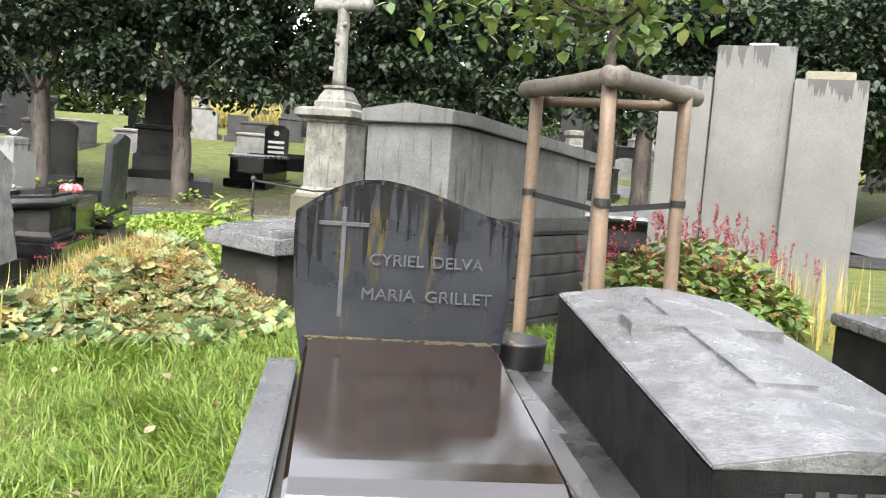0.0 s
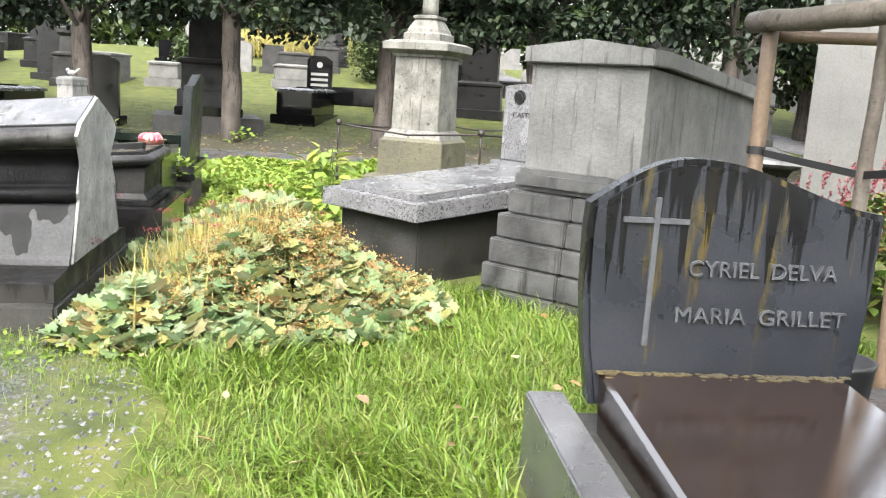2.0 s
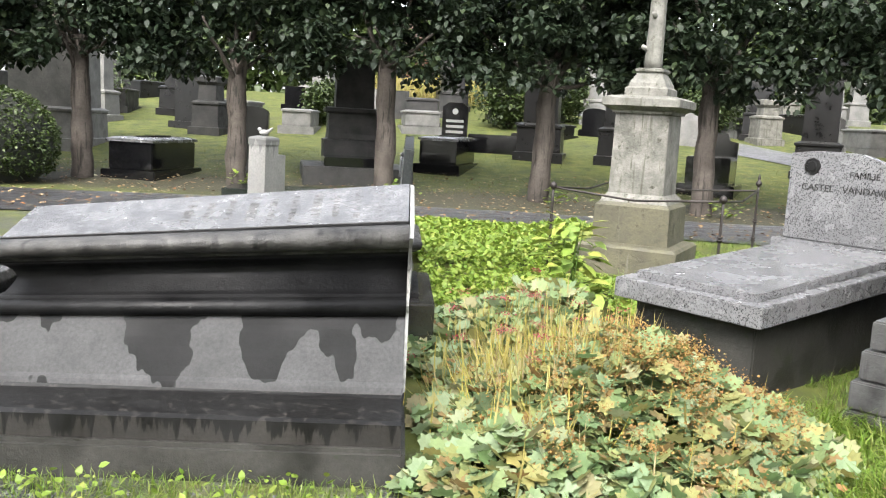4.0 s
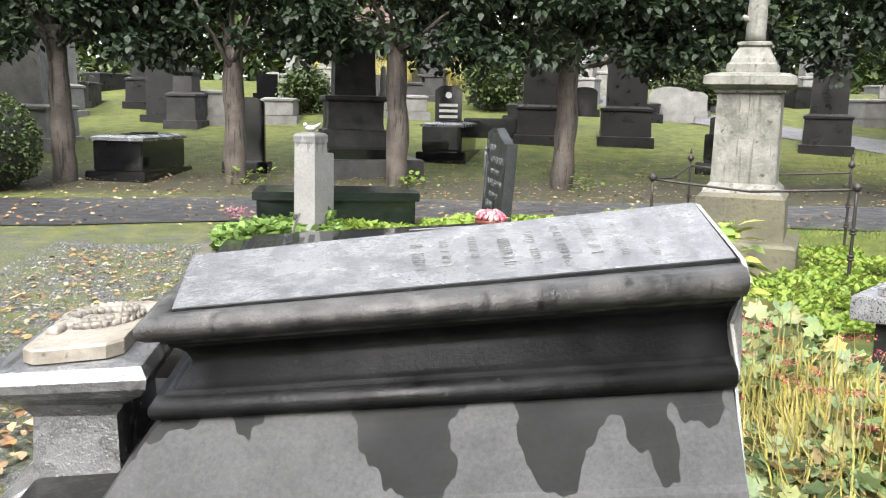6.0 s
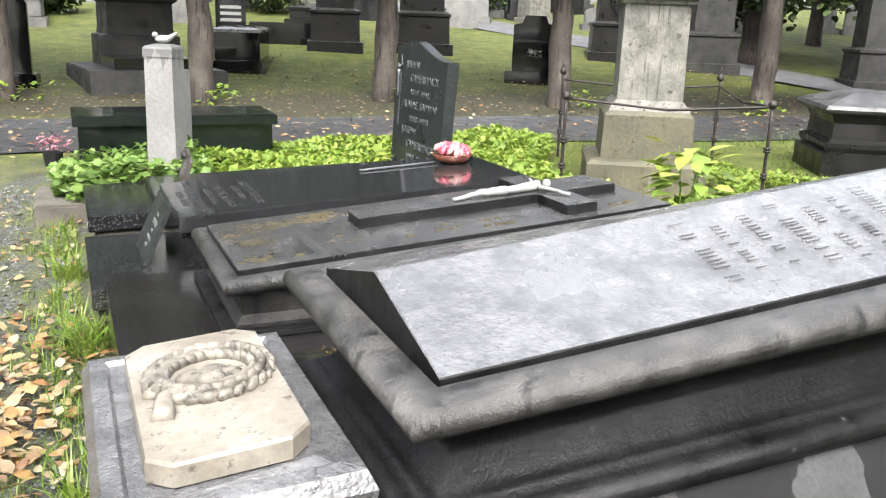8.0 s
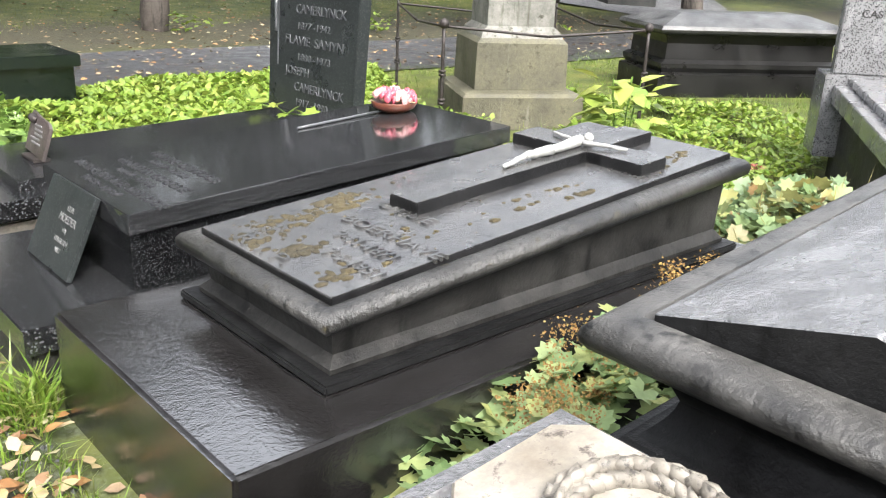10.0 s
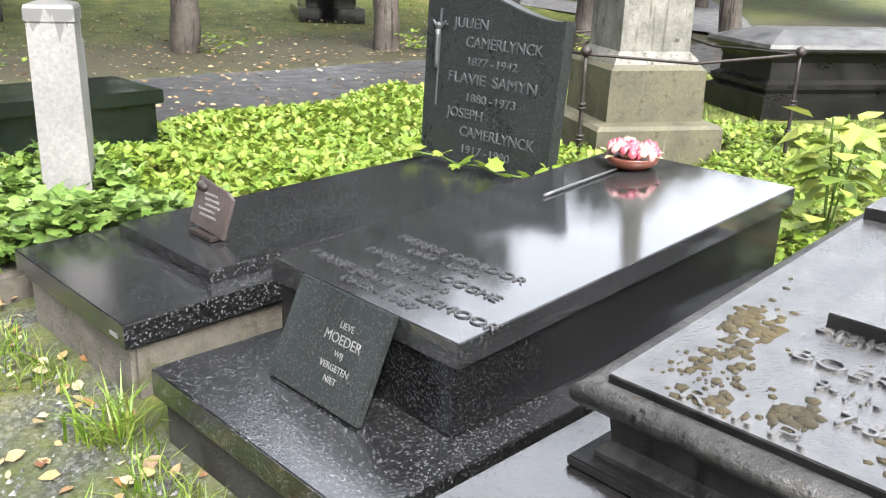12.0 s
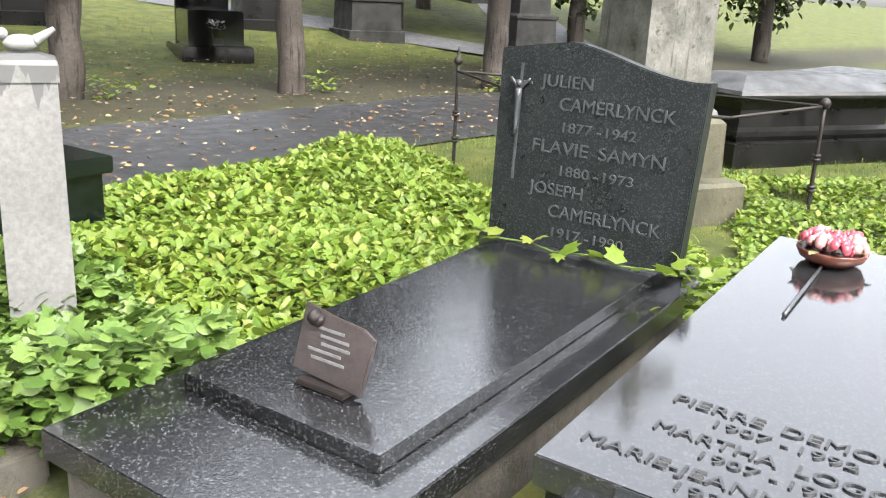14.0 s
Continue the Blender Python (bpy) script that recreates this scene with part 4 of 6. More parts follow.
# ---- mossy tomb with raised cross ----
def raised_cross_tomb():
    g = thing("raised_cross_tomb", pose(0, 0, 0.04), "mossy wet bluestone tomb with raised cross on its lid", "tomb")
    x0, x1, y0, y1 = -3.96, -1.9, 7.92, 8.72
    zl = lambda x: 0.638 + 0.16 * (x - x0) / (x1 - x0)
    prof = [(0.0, 0.404, 0.404), (0.0, 0.42, 0.42), (-0.03, 0.45, 0.46), (-0.02, 0.53, 0.67), (0.02, 0.545, 0.69)]
    part("body", moulded(x0, x1, y0, y1, prof), M_BLUEMOSS, g, "mossy moulded stone body", smooth=False)
    roll = [(-0.01, 0.545, 0.69)] + [(0.012 + 0.042 * math.sin(t), 0.583 - 0.038 * math.cos(t), 0.735 - 0.042 * math.cos(t)) for t in (i * math.pi / 10 for i in range(0, 11))] + [(-0.02, 0.612, 0.772)]
    part("rim", moulded(x0, x1, y0, y1, roll), M_ROPE, g, "ribbed rounded rim with moss", smooth=True)
    lid = sheet_block(x0 + 0.012, x1 - 0.012, y0 + 0.012, y1 - 0.012, zl(x0), zl(x1), 0.04, 0.003)
    # Upright sides of lid and cross carry the dark stone as painted shade.
    lidob = shade_edges(part("lid", lid, M_LIDMOSS, g, "pale wet lid with moss cushions and lettering"), M_BLUE)
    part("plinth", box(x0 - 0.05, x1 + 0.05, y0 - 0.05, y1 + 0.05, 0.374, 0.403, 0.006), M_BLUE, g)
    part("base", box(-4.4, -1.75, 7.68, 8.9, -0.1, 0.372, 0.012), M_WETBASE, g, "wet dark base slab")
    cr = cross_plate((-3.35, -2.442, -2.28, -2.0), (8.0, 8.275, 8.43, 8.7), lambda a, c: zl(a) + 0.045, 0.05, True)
    shade_edges(part("cross", cr, M_LIDMOSS, lidob, "flat raised stone cross"), M_BLUE)
    fig = bmesh.new()
    zc = lambda x: zl(x) + 0.062
    P3 = lambda x, y, d=0.0: (x, y, zc(x) + d)
    # a plain cast figure: legs, hips, chest, spread arms, bowed head
    rod(P3(-2.86, 8.345, -0.006), P3(-2.72, 8.36, 0.006), 0.009, 0.014, 8, fig, 0.003)
    rod(P3(-2.72, 8.36, 0.006), P3(-2.58, 8.348, 0.004), 0.016, 0.023, 8, fig, 0.003)
    rod(P3(-2.58, 8.348, 0.004), P3(-2.4, 8.35, 0.008), 0.018, 0.026, 8, fig, 0.003)
    rod(P3(-2.41, 8.37, 0.004), P3(-2.34, 8.55, -0.006), 0.011, 0.007, 8, fig, 0.002)
    rod(P3(-2.41, 8.33, 0.004), P3(-2.34, 8.15, -0.006), 0.011, 0.007, 8, fig, 0.002)
    bmesh.ops.create_icosphere(fig, subdivisions=2, radius=0.023, matrix=Matrix.Translation(P3(-2.36, 8.34, 0.012)))
    part("crucifix", fig, M_PALE, lidob, "white metal crucifix in plain shape", smooth=True)
    tilt = math.degrees(math.atan(0.16 / 2.06))
    for text, x, y, w in (("EMILIE", -3.39, 8.44, 0.27), ("BOERHAVE", -3.57, 8.42, 0.5), ("9-11-1871", -3.68, 8.32, 0.3), ("7-5-1951", -3.79, 8.22, 0.27), ("R. I. P.", -3.93, 8.52, 0.3)):
        writing(lidob, text, pose(x, y, zl(x) + 0.001, tilt, 0, -90), 0.08, M_LIDMOSS, 0.007, width=w)
    rows = bmesh.new()
    for i in range(90):
        x = min(wild(x0 + 0.05, x1 - 0.1), wild(x0 + 0.05, x1 - 0.1))
        y = wild(y0 + 0.06, y1 - 0.06)
        if i < 60:
            x, y = x0 + 0.1 + abs(random.gauss(0, 0.16)), 8.52 + random.gauss(0, 0.08)
        if -2.6 < x < -2.05 or not y0 + 0.03 < y < y1 - 0.03:
            continue
        r = wild(0.003, 0.012)
        bmesh.ops.create_icosphere(rows, subdivisions=1, radius=r, matrix=Matrix.Translation((x, y, zl(x))) @ Matrix.Diagonal((wild(0.8, 1.8), wild(0.8, 1.3), 0.45, 1)))
    for cx, cy, n, sx, sy in ((-3.55, 8.55, 80, 0.12, 0.025), (-3.82, 8.3, 46, 0.035, 0.025), (-3.45, 8.62, 70, 0.05, 0.018), (-2.75, 8.02, 14, 0.04, 0.01), (-2.1, 8.06, 12, 0.03, 0.015), (-3.9, 8.45, 22, 0.02, 0.06), (-3.86, 8.05, 16, 0.04, 0.03)):
        for k in range(n):
            x, y = random.gauss(cx, sx), random.gauss(cy, sy)
            if x0 + 0.03 < x < x1 - 0.03 and y0 + 0.03 < y < y1 - 0.03:
                bmesh.ops.create_icosphere(rows, subdivisions=1, radius=wild(0.007, 0.02), matrix=Matrix.Translation((x, y, zl(x) - 0.002)) @ Matrix.Diagonal((wild(0.8, 1.6), wild(0.8, 1.6), 0.42, 1)))
    for (xa, ya), (xb, yb) in (((-3.3, 8.05), (-2.55, 8.12)), ((-3.05, 8.16), (-2.7, 8.12)), ((-2.35, 7.97), (-1.98, 8.1)), ((-3.7, 8.0), (-3.45, 8.2))):
        for k in range(11):
            q = wild(0, 1)
            x, y = xa + (xb - xa) * q + random.gauss(0, 0.006), ya + (yb - ya) * q + random.gauss(0, 0.006)
            bmesh.ops.create_icosphere(rows, subdivisions=1, radius=wild(0.006, 0.018), matrix=Matrix.Translation((x, y, zl(x) - 0.002)) @ Matrix.Diagonal((wild(0.8, 1.8), wild(0.8, 1.2), 0.5, 1)))
    m = part("moss", rows, M_MOSS, lidob, "brown green moss cushions", smooth=True)
    m["kind"] = "stuff"


raised_cross_tomb()


# ---- polished black granite grave with flower bowl ----
def black_grave():
    g = thing("black_granite_grave", pose(0, 0, 0.04), "polished black speckled granite grave with raised lettering", "grave")
    x0, x1, y0, y1 = -4.02, -1.97, 9.16, 10.1
    zl = lambda x: 0.575 + 0.125 * (x - x0) / (x1 - x0)
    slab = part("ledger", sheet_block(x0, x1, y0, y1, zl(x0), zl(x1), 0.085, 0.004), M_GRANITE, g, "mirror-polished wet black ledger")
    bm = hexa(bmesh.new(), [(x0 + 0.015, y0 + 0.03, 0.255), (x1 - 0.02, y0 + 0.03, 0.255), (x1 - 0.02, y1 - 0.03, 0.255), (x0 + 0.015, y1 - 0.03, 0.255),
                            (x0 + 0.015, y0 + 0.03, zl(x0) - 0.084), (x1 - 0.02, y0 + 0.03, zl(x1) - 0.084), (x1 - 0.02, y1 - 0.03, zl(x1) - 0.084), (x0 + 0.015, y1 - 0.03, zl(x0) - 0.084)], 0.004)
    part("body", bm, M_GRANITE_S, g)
    part("plinth", box(-4.46, -1.85, 9.06, 10.18, 0.15, 0.253, 0.005), M_GRANITE_R, g)
    part("footing", box(-4.43, -1.9, 9.1, 10.15, -0.12, 0.149, 0.01), M_CONCD, g)
    tilt = math.degrees(math.atan(0.125 / 2.05))
    for text, x, y, w in (("PIERRE  DEMOOR", -3.585, 9.93, 0.62), ("1907 - 1992", -3.65, 9.8, 0.34), ("MARTHA  LOGGHE", -3.745, 9.92, 0.64), ("1907 - 1990", -3.81, 9.78, 0.34),
                           ("MARIE-JEANNE  DEMOOR", -3.9, 10.04, 0.9), ("1933 - 1987", -3.965, 9.78, 0.36)):
        writing(slab, text, pose(x, y, zl(x), tilt, 0, -90), 0.064 if "19" not in text else 0.05, M_LETTERG, 0.005, width=w)
    st = rod((-2.83, 9.85, zl(-2.83) + 0.008), (-2.3, 9.86, zl(-2.3) + 0.012), 0.008, 0.006, 8)
    part("flower_stem", st, M_LETTER, slab, "thin metal stem", smooth=True)


M_DULL = plain("dull_worn_lettering", (0.3, 0.3, 0.3), 0.5)


def leaning_plaque():
    g = thing("memorial_plaque", pose(-4.12, 9.645, 0.294, 0, 0, 0), "black granite memorial plaque leaning on a grave", "plaque")
    a = math.degrees(math.atan2(0.33, 0.15))
    bm = box(-0.235, 0.235, 0, 0.355, -0.025, 0.0, 0.003)
    p = part("tablet", bm, M_GREYG, g)
    p.matrix_local = pose(-0.07, 0, 0.008, a, 0, -90)
    for text, y, s in (("LIEVE", 0.25, 0.03), ("MOEDER", 0.2, 0.046), ("WIJ", 0.16, 0.028), ("VERGETEN", 0.115, 0.03), ("NIET", 0.075, 0.03)):
        writing(p, text, pose(0.06, y, 0.0005), s, M_DULL, 0.0008, align="CENTER")


def flower_bowl():
    g = thing("flower_bowl", pose(-2.2, 9.85, 0.727) @ Matrix.Diagonal((1.0, 1.0, 1.2, 1)), "terracotta bowl of pink ceramic roses on black granite", "flowers")
    part("bowl", lathe([(0.01, 0.0), (0.07, 0.0), (0.115, 0.02), (0.13, 0.045), (0.125, 0.05), (0.1, 0.035), (0.01, 0.03)], 24), plain("terracotta", (0.22, 0.06, 0.03), 0.35), g, smooth=True)
    pink = [plain("pink_glazed_rose", (0.85, 0.14, 0.2), 0.3, 0, 0.4, 60), plain("pale_glazed_rose", (0.98, 0.48, 0.46), 0.3, 0, 0.3, 60)]
    for k in range(7):
        a = k * 0.9
        r = 0.075 if k else 0
        bm = bmesh.new()
        for ring, (rr, n) in enumerate(((0.045, 6), (0.03, 5), (0.016, 4))):
            for i in range(n):
                t = 2 * math.pi * i / n + ring
                c = Vector((rr * math.cos(t), rr * math.sin(t), 0.02 + ring * 0.01))
                bmesh.ops.create_icosphere(bm, subdivisions=1, radius=0.022, matrix=Matrix.Translation(c) @ Euler((0.5 * math.sin(t), -0.5 * math.cos(t), t)).to_matrix().to_4x4() @ Matrix.Diagonal((0.5, 1, 1, 1)))
        f = part("rose", bm, pink[k % 2], g, smooth=True)
        f.matrix_local = pose(r * math.cos(a), r * math.sin(a), 0.05, 18 * math.sin(a), 18 * math.cos(a), 40 * k)
    rows = [((0.1 * math.cos(a), 0.1 * math.sin(a), 0.05), 0.055, a - 1.57, wild(-0.1, 0.4), 0) for a in (i * 0.7 for i in range(9))]
    plates("leaf", rows, plain("cream_glazed_leaf", (0.6, 0.55, 0.28), 0.3), "cream ceramic leaves", "", "leaf", parent=g)


black_grave()
leaning_plaque()
flower_bowl()


# ---- granite grave with wavy headstone ----
def wavy_grave():
    g = thing("wavy_headstone_grave", pose(0, 0, 0.04), "dark speckled granite grave with wavy inscribed headstone", "grave")
    zs = lambda x: 0.31 + 0.075 * (x + 4.43) / 2.4
    part("slab", sheet_block(-4.43, -1.85, 10.44, 11.53, 0.31, 0.31 + 0.075 * 2.58 / 2.4, 0.1, 0.005), M_GRANITE_R, g)
    part("ledger", sheet_block(-4.0, -2.02, 10.58, 11.41, zs(-4.0) + 0.055, zs(-2.02) + 0.055, 0.054, 0.004), M_GRANITE_R, g)
    part("footing", box(-4.39, -1.9, 10.48, 11.49, -0.15, 0.209, 0.02, 0.28), M_CONCR, g, "rough crumbling concrete footing")
    part("name_tag", box(-4.434, -4.4305, 10.5, 10.56, 0.24, 0.256, 0.0005), M_DULL, g, "small pale metal name tag")
    pts = [(0, 0), (1.0, 0), (1.03, 0.85)]
    for i in range(1, 17):
        s = i / 16
        pts.append((1.03 - 0.66 * s, 0.85 + 0.125 * (s * s * (3 - 2 * s)) - 0.02 * math.sin(s * math.pi)))
    pts += [(0.2, 0.955), (0.0, 0.925), (-0.01, 0.92)]
    h = part("headstone", extrude_outline(pts[::-1], 0.09, 0.005), M_GREYG, g, "wavy-topped dark grey headstone")
    h.matrix_local = pose(-2.02, 11.5, 0.445, -3, 0, -90)
    part("plinth", box(-2.06, -1.86, 10.46, 11.53, 0.38, 0.452, 0.004), M_GRANITE, g)
    cr = bmesh.new()
    box(0.105, 0.12, -0.008, 0.0, 0.3, 0.86, 0.002, bm=cr)
    box(0.05, 0.1045, -0.008, 0.0, 0.765, 0.78, 0.002, bm=cr)
    box(0.1205, 0.175, -0.008, 0.0, 0.765, 0.78, 0.002, bm=cr)
    part("cross", cr, M_LETTER, h)
    fig = bmesh.new()
    rod((0.112, -0.02, 0.52), (0.112, -0.022, 0.74), 0.01, 0.016, 8, fig)
    rod((0.112, -0.018, 0.735), (0.06, -0.014, 0.79), 0.008, 0.006, 6, fig)
    rod((0.112, -0.018, 0.735), (0.166, -0.014, 0.79), 0.008, 0.006, 6, fig)
    bmesh.ops.create_icosphere(fig, subdivisions=2, radius=0.017, matrix=Matrix.Translation((0.112, -0.022, 0.765)))
    part("crucifix", fig, M_LETTER, h, "metal crucifix in plain shape", smooth=True)
    for text, x, z, s, w in (("JULIEN", 0.22, 0.765, 0.08, 0.27), ("CAMERLYNCK", 0.33, 0.66, 0.085, 0.57), ("1877 - 1942", 0.36, 0.56, 0.065, 0.37), ("FLAVIE  SAMYN", 0.21, 0.455, 0.085, 0.67),
                             ("1880 - 1973", 0.37, 0.355, 0.065, 0.37), ("JOSEPH", 0.21, 0.255, 0.08, 0.29), ("CAMERLYNCK", 0.33, 0.15, 0.085, 0.57), ("1917 - 1990", 0.36, 0.055, 0.065, 0.37)):
        writing(h, text, pose(x, -0.002, z, 90), s, M_LETTER, 0.005, width=w)


def standing_plaque():
    g = thing("small_plaque", pose(-3.8, 10.97, 0.432, 0, 0, -90), "small weathered metal memorial plaque on granite ledger", "plaque")
    bm = extrude_outline([(-0.15, 0.02), (0.14, 0.0), (0.15, 0.18), (0.1, 0.205), (-0.02, 0.215), (-0.15, 0.235)][::-1], 0.02, 0.003)
    p = part("tablet", bm, stone("tarnished_bronze", (0.025, 0.02, 0.02), (0.13, 0.1, 0.095), (0.3, 0.6), 50, relief=0.4), g)
    p.matrix_local = pose(0, 0, 0.01, -18)
    for i, (x, w) in enumerate(((-0.02, 0.11), (0.0, 0.12), (0.01, 0.12), (-0.03, 0.14), (-0.01, 0.14))):
        part("writing_line", box(x - w / 2, x + w / 2, -0.003, 0.001, 0.163 - i * 0.024, 0.173 - i * 0.024, 0.001), M_DULL, p)
    part("foot", box(-0.1, 0.1, -0.03, 0.06, -0.006, 0.012, 0.003), M_IRON, g)
    part("flower_relief", rod((-0.1, -0.012, 0.2), (-0.06, -0.014, 0.19), 0.025, 0.02, 8, wob=0.01), M_IRON, p, smooth=True)


M_CONCR = stone("crumbling_concrete", (0.1, 0.09, 0.075), (0.28, 0.25, 0.2), (0.8, 0.95), 25, moss=((0.09, 0.09, 0.03), 0.58, 4), relief=0.9, fine=0.02)
wavy_grave()
standing_plaque()


# ---- white pillar with dove, green granite box ----
def white_pillar():
    g = thing("white_pillar", pose(-3.68, 12.78, 0.0, 0, 0, -30), "white stone pillar with a dove on top", "grave marker")
    part("pillar", moulded(-0.125, 0.125, -0.125, 0.125, [(0.01, -0.1, -0.1), (0.005, 0.6, 0.6), (0, 1.22, 1.22)]), M_WHITE, g)
    part("shoulder", box(-0.11, 0.11, 0.127, 0.3, -0.1, 1.1), M_WHITE, g)
    part("cap", moulded(-0.125, 0.125, -0.125, 0.125, [(0.008, 1.221, 1.221), (0.008, 1.29, 1.29), (0.0, 1.31, 1.31), (-0.06, 1.33, 1.33)]), M_WHITE, g)
    d = bmesh.new()
    bmesh.ops.create_icosphere(d, subdivisions=2, radius=0.045, matrix=Matrix.Translation((0, 0, 1.37)) @ Matrix.Diagonal((1.6, 0.8, 0.8, 1)))
    bmesh.ops.create_icosphere(d, subdivisions=2, radius=0.026, matrix=Matrix.Translation((-0.07, 0, 1.405)))
    rod((0.05, 0, 1.375), (0.13, 0, 1.43), 0.026, 0.01, 8, d)
    part("dove", d, M_PALE, g, "white dove ornament in plain shape", smooth=True)


def green_box():
    g = thing("green_granite_grave", pose(-2.4, 14.12, 0.02, 0, 0, 0), "low dark green granite box grave", "grave")
    part("body", box(-2.0, -0.03, 0.05, 0.85, -0.1, 0.42), M_GREEN, g)
    part("lid", box(-2.05, 0.02, 0.0, 0.9, 0.421, 0.53), M_GREEN, g)


white_pillar()
green_box()
kerb = part("kerb_block", box(-4.78, -4.28, 11.75, 12.55, -0.1, 0.16, 0.02), M_CONCR)
tagged(kerb, "low pale crumbling concrete kerb block among plants", "kerb")


def pink_bunch():
    g = thing("pink_flowers", pose(-4.65, 14.4, height(-4.65, 14.4)), "bunch of pink flowers in a pot", "flowers")
    part("pot", lathe([(0.06, 0), (0.08, 0), (0.1, 0.14), (0.02, 0.14)], 14), M_BLACK, g)
    rows = [((random.gauss(0, 0.09), random.gauss(0, 0.09), 0.22 + wild(-0.05, 0.08)), wild(0.03, 0.05), wild(0, 6.28), wild(-0.3, 0.9), wild(-0.5, 0.5)) for i in range(160)]
    plates("flower", rows, leafy("pink_petals", [(0.6, 0.2, 0.28), (0.7, 0.35, 0.4), (0.5, 0.15, 0.2)]), "pink petals", "", "leaf", parent=g)


pink_bunch()


# ---- dark tomb beyond the fence ----
def dark_tomb():
    g = thing("dark_sarcophagus", pose(3.35, 11.9, 0.04, 0, 0, -31), "dark wet sarcophagus with overhanging moulded lid", "sarcophagus")
    part("body", moulded(0, 2.2, 0, 1.1, [(0.06, -0.1, -0.1), (0.06, 0.26, 0.26), (0.0, 0.28, 0.28), (0.03, 0.33, 0.33), (0.03, 0.38, 0.38), (-0.04, 0.42, 0.42), (-0.05, 0.6, 0.6), (0.0, 0.7, 0.7)]), M_DARKM, g)
    part("lid", moulded(0, 2.2, 0, 1.1, [(0.02, 0.7, 0.7), (0.08, 0.73, 0.73), (0.1, 0.76, 0.76), (0.08, 0.8, 0.8), (0.05, 0.81, 0.81), (-0.3, 0.93, 0.93)]), M_BLUEGREY, g)


dark_tomb()


# ---- row of clipped lindens ----
def linden(x, y, seed, top):
    random.seed(seed)
    g = thing("linden_tree", pose(x, y, height(x, y)), "clipped linden with dark dense low crown", "tree", "row of clipped lindens")
    lean = wild(-0.1, 0.1)
    part("trunk", rod((0, 0, -0.2), (lean, 0.05, 2.9), 0.23, 0.17, 14, wob=0.02, rows=12), M_BARK, g, smooth=True)
    for i in range(9):
        a = wild(0, 6.28)
        r = wild(0.8, 1.7)
        part("limb", rod((lean, 0, wild(2.1, 2.9)), (r * math.cos(a), r * math.sin(a) * 0.7, wild(2.7, 4.6)), 0.06, 0.02, 7, wob=0.04), M_BARK, g, smooth=True)
    rows = []
    for i in range(int(66 * (top - 2.2))):
        cx, cy, cz = wild(-1.95, 1.95), wild(-1.25, 1.25), wild(2.4, top)
        if cz < 2.75 and random.random() < 0.45:
            continue
        rr = wild(0.28, 0.5)
        for k in range(56):
            d = Vector((random.gauss(0, 1), random.gauss(0, 1), random.gauss(0, 1))).normalized() * rr * wild(0.5, 1)
            rows.append(((cx + d.x, cy + d.y, cz + d.z * 0.8), wild(0.12, 0.2), wild(0, 6.28), wild(-1.3, 0.1), wild(-0.5, 0.5)))
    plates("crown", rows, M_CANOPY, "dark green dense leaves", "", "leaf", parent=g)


for k, (x, y) in enumerate([(-18.5, 21.2), (-15.2, 21.0), (-11.9, 20.8), (-8.6, 20.6), (-5.4, 20.4), (-2.3, 20.1), (0.9, 19.9), (4.0, 18.9), (7.6, 17.5), (10.8, 16.4)]):
    linden(x, y, 40 + k, 5.2 if k > 7 else 6.6 if k > 5 else 7.8)
random.seed(7)


# ---- grass, mantle mound, ground cover ----
def grass_field():
    rows = []
    for i in range(150000):
        x, y = wild(-2.0, 2.8), wild(0.2, 6.6)
        if x < -1.35 + 0.35 * noise.noise((x * 2, y * 2, 3)) or (0.1 < x < 1.45 and 1.7 < y < 3.85) or (x > 1.1 and y < 4.1):
            continue
        n = noise.noise((x * 1.3, y * 1.3, 9))
        if random.random() > 0.75 + 0.6 * n:
            continue
        rows.append(((x, y, height(x, y) - 0.01), wild(0.06, 0.2) * (1 + 0.5 * n), wild(0, 6.28) if n < 0.05 else random.gauss(n * 9, 0.9), wild(0.1, 1.25), wild(-0.5, 0.5)))
    for x0, x1, y0, y1, n in ((-0.4, 3.2, 6.4, 8.4, 14000), (0.4, 7.0, 8.3, 14.9, 24000), (-4.0, 0.5, 13.9, 14.9, 6000)):
        for i in range(n):
            x, y = wild(x0, x1), wild(y0, y1)
            if noise.noise((x * 1.6, y * 1.6, 4)) > -0.25:
                rows.append(((x, y, height(x, y) - 0.01), wild(0.05, 0.12), wild(0, 6.28), wild(0.2, 1.3), wild(-0.3, 0.3)))
    plates("grass", rows, M_GRASS, "lush bright green grass blades", "grass", "blade")


def mound_height(x, y):
    a = math.exp(-(((x + 0.8) / 0.75) ** 2 + ((y - 6.3) / 0.75) ** 2) * 1.1) * 0.5
    b = math.exp(-(((x + 0.95) / 0.75) ** 2 + ((y - 7.9) / 0.9) ** 2)) * 0.42
    c = math.exp(-(((x + 1.5) / 0.36) ** 2 + ((y - 5.55) / 0.28) ** 2)) * 0.28
    return max(a, b, c)


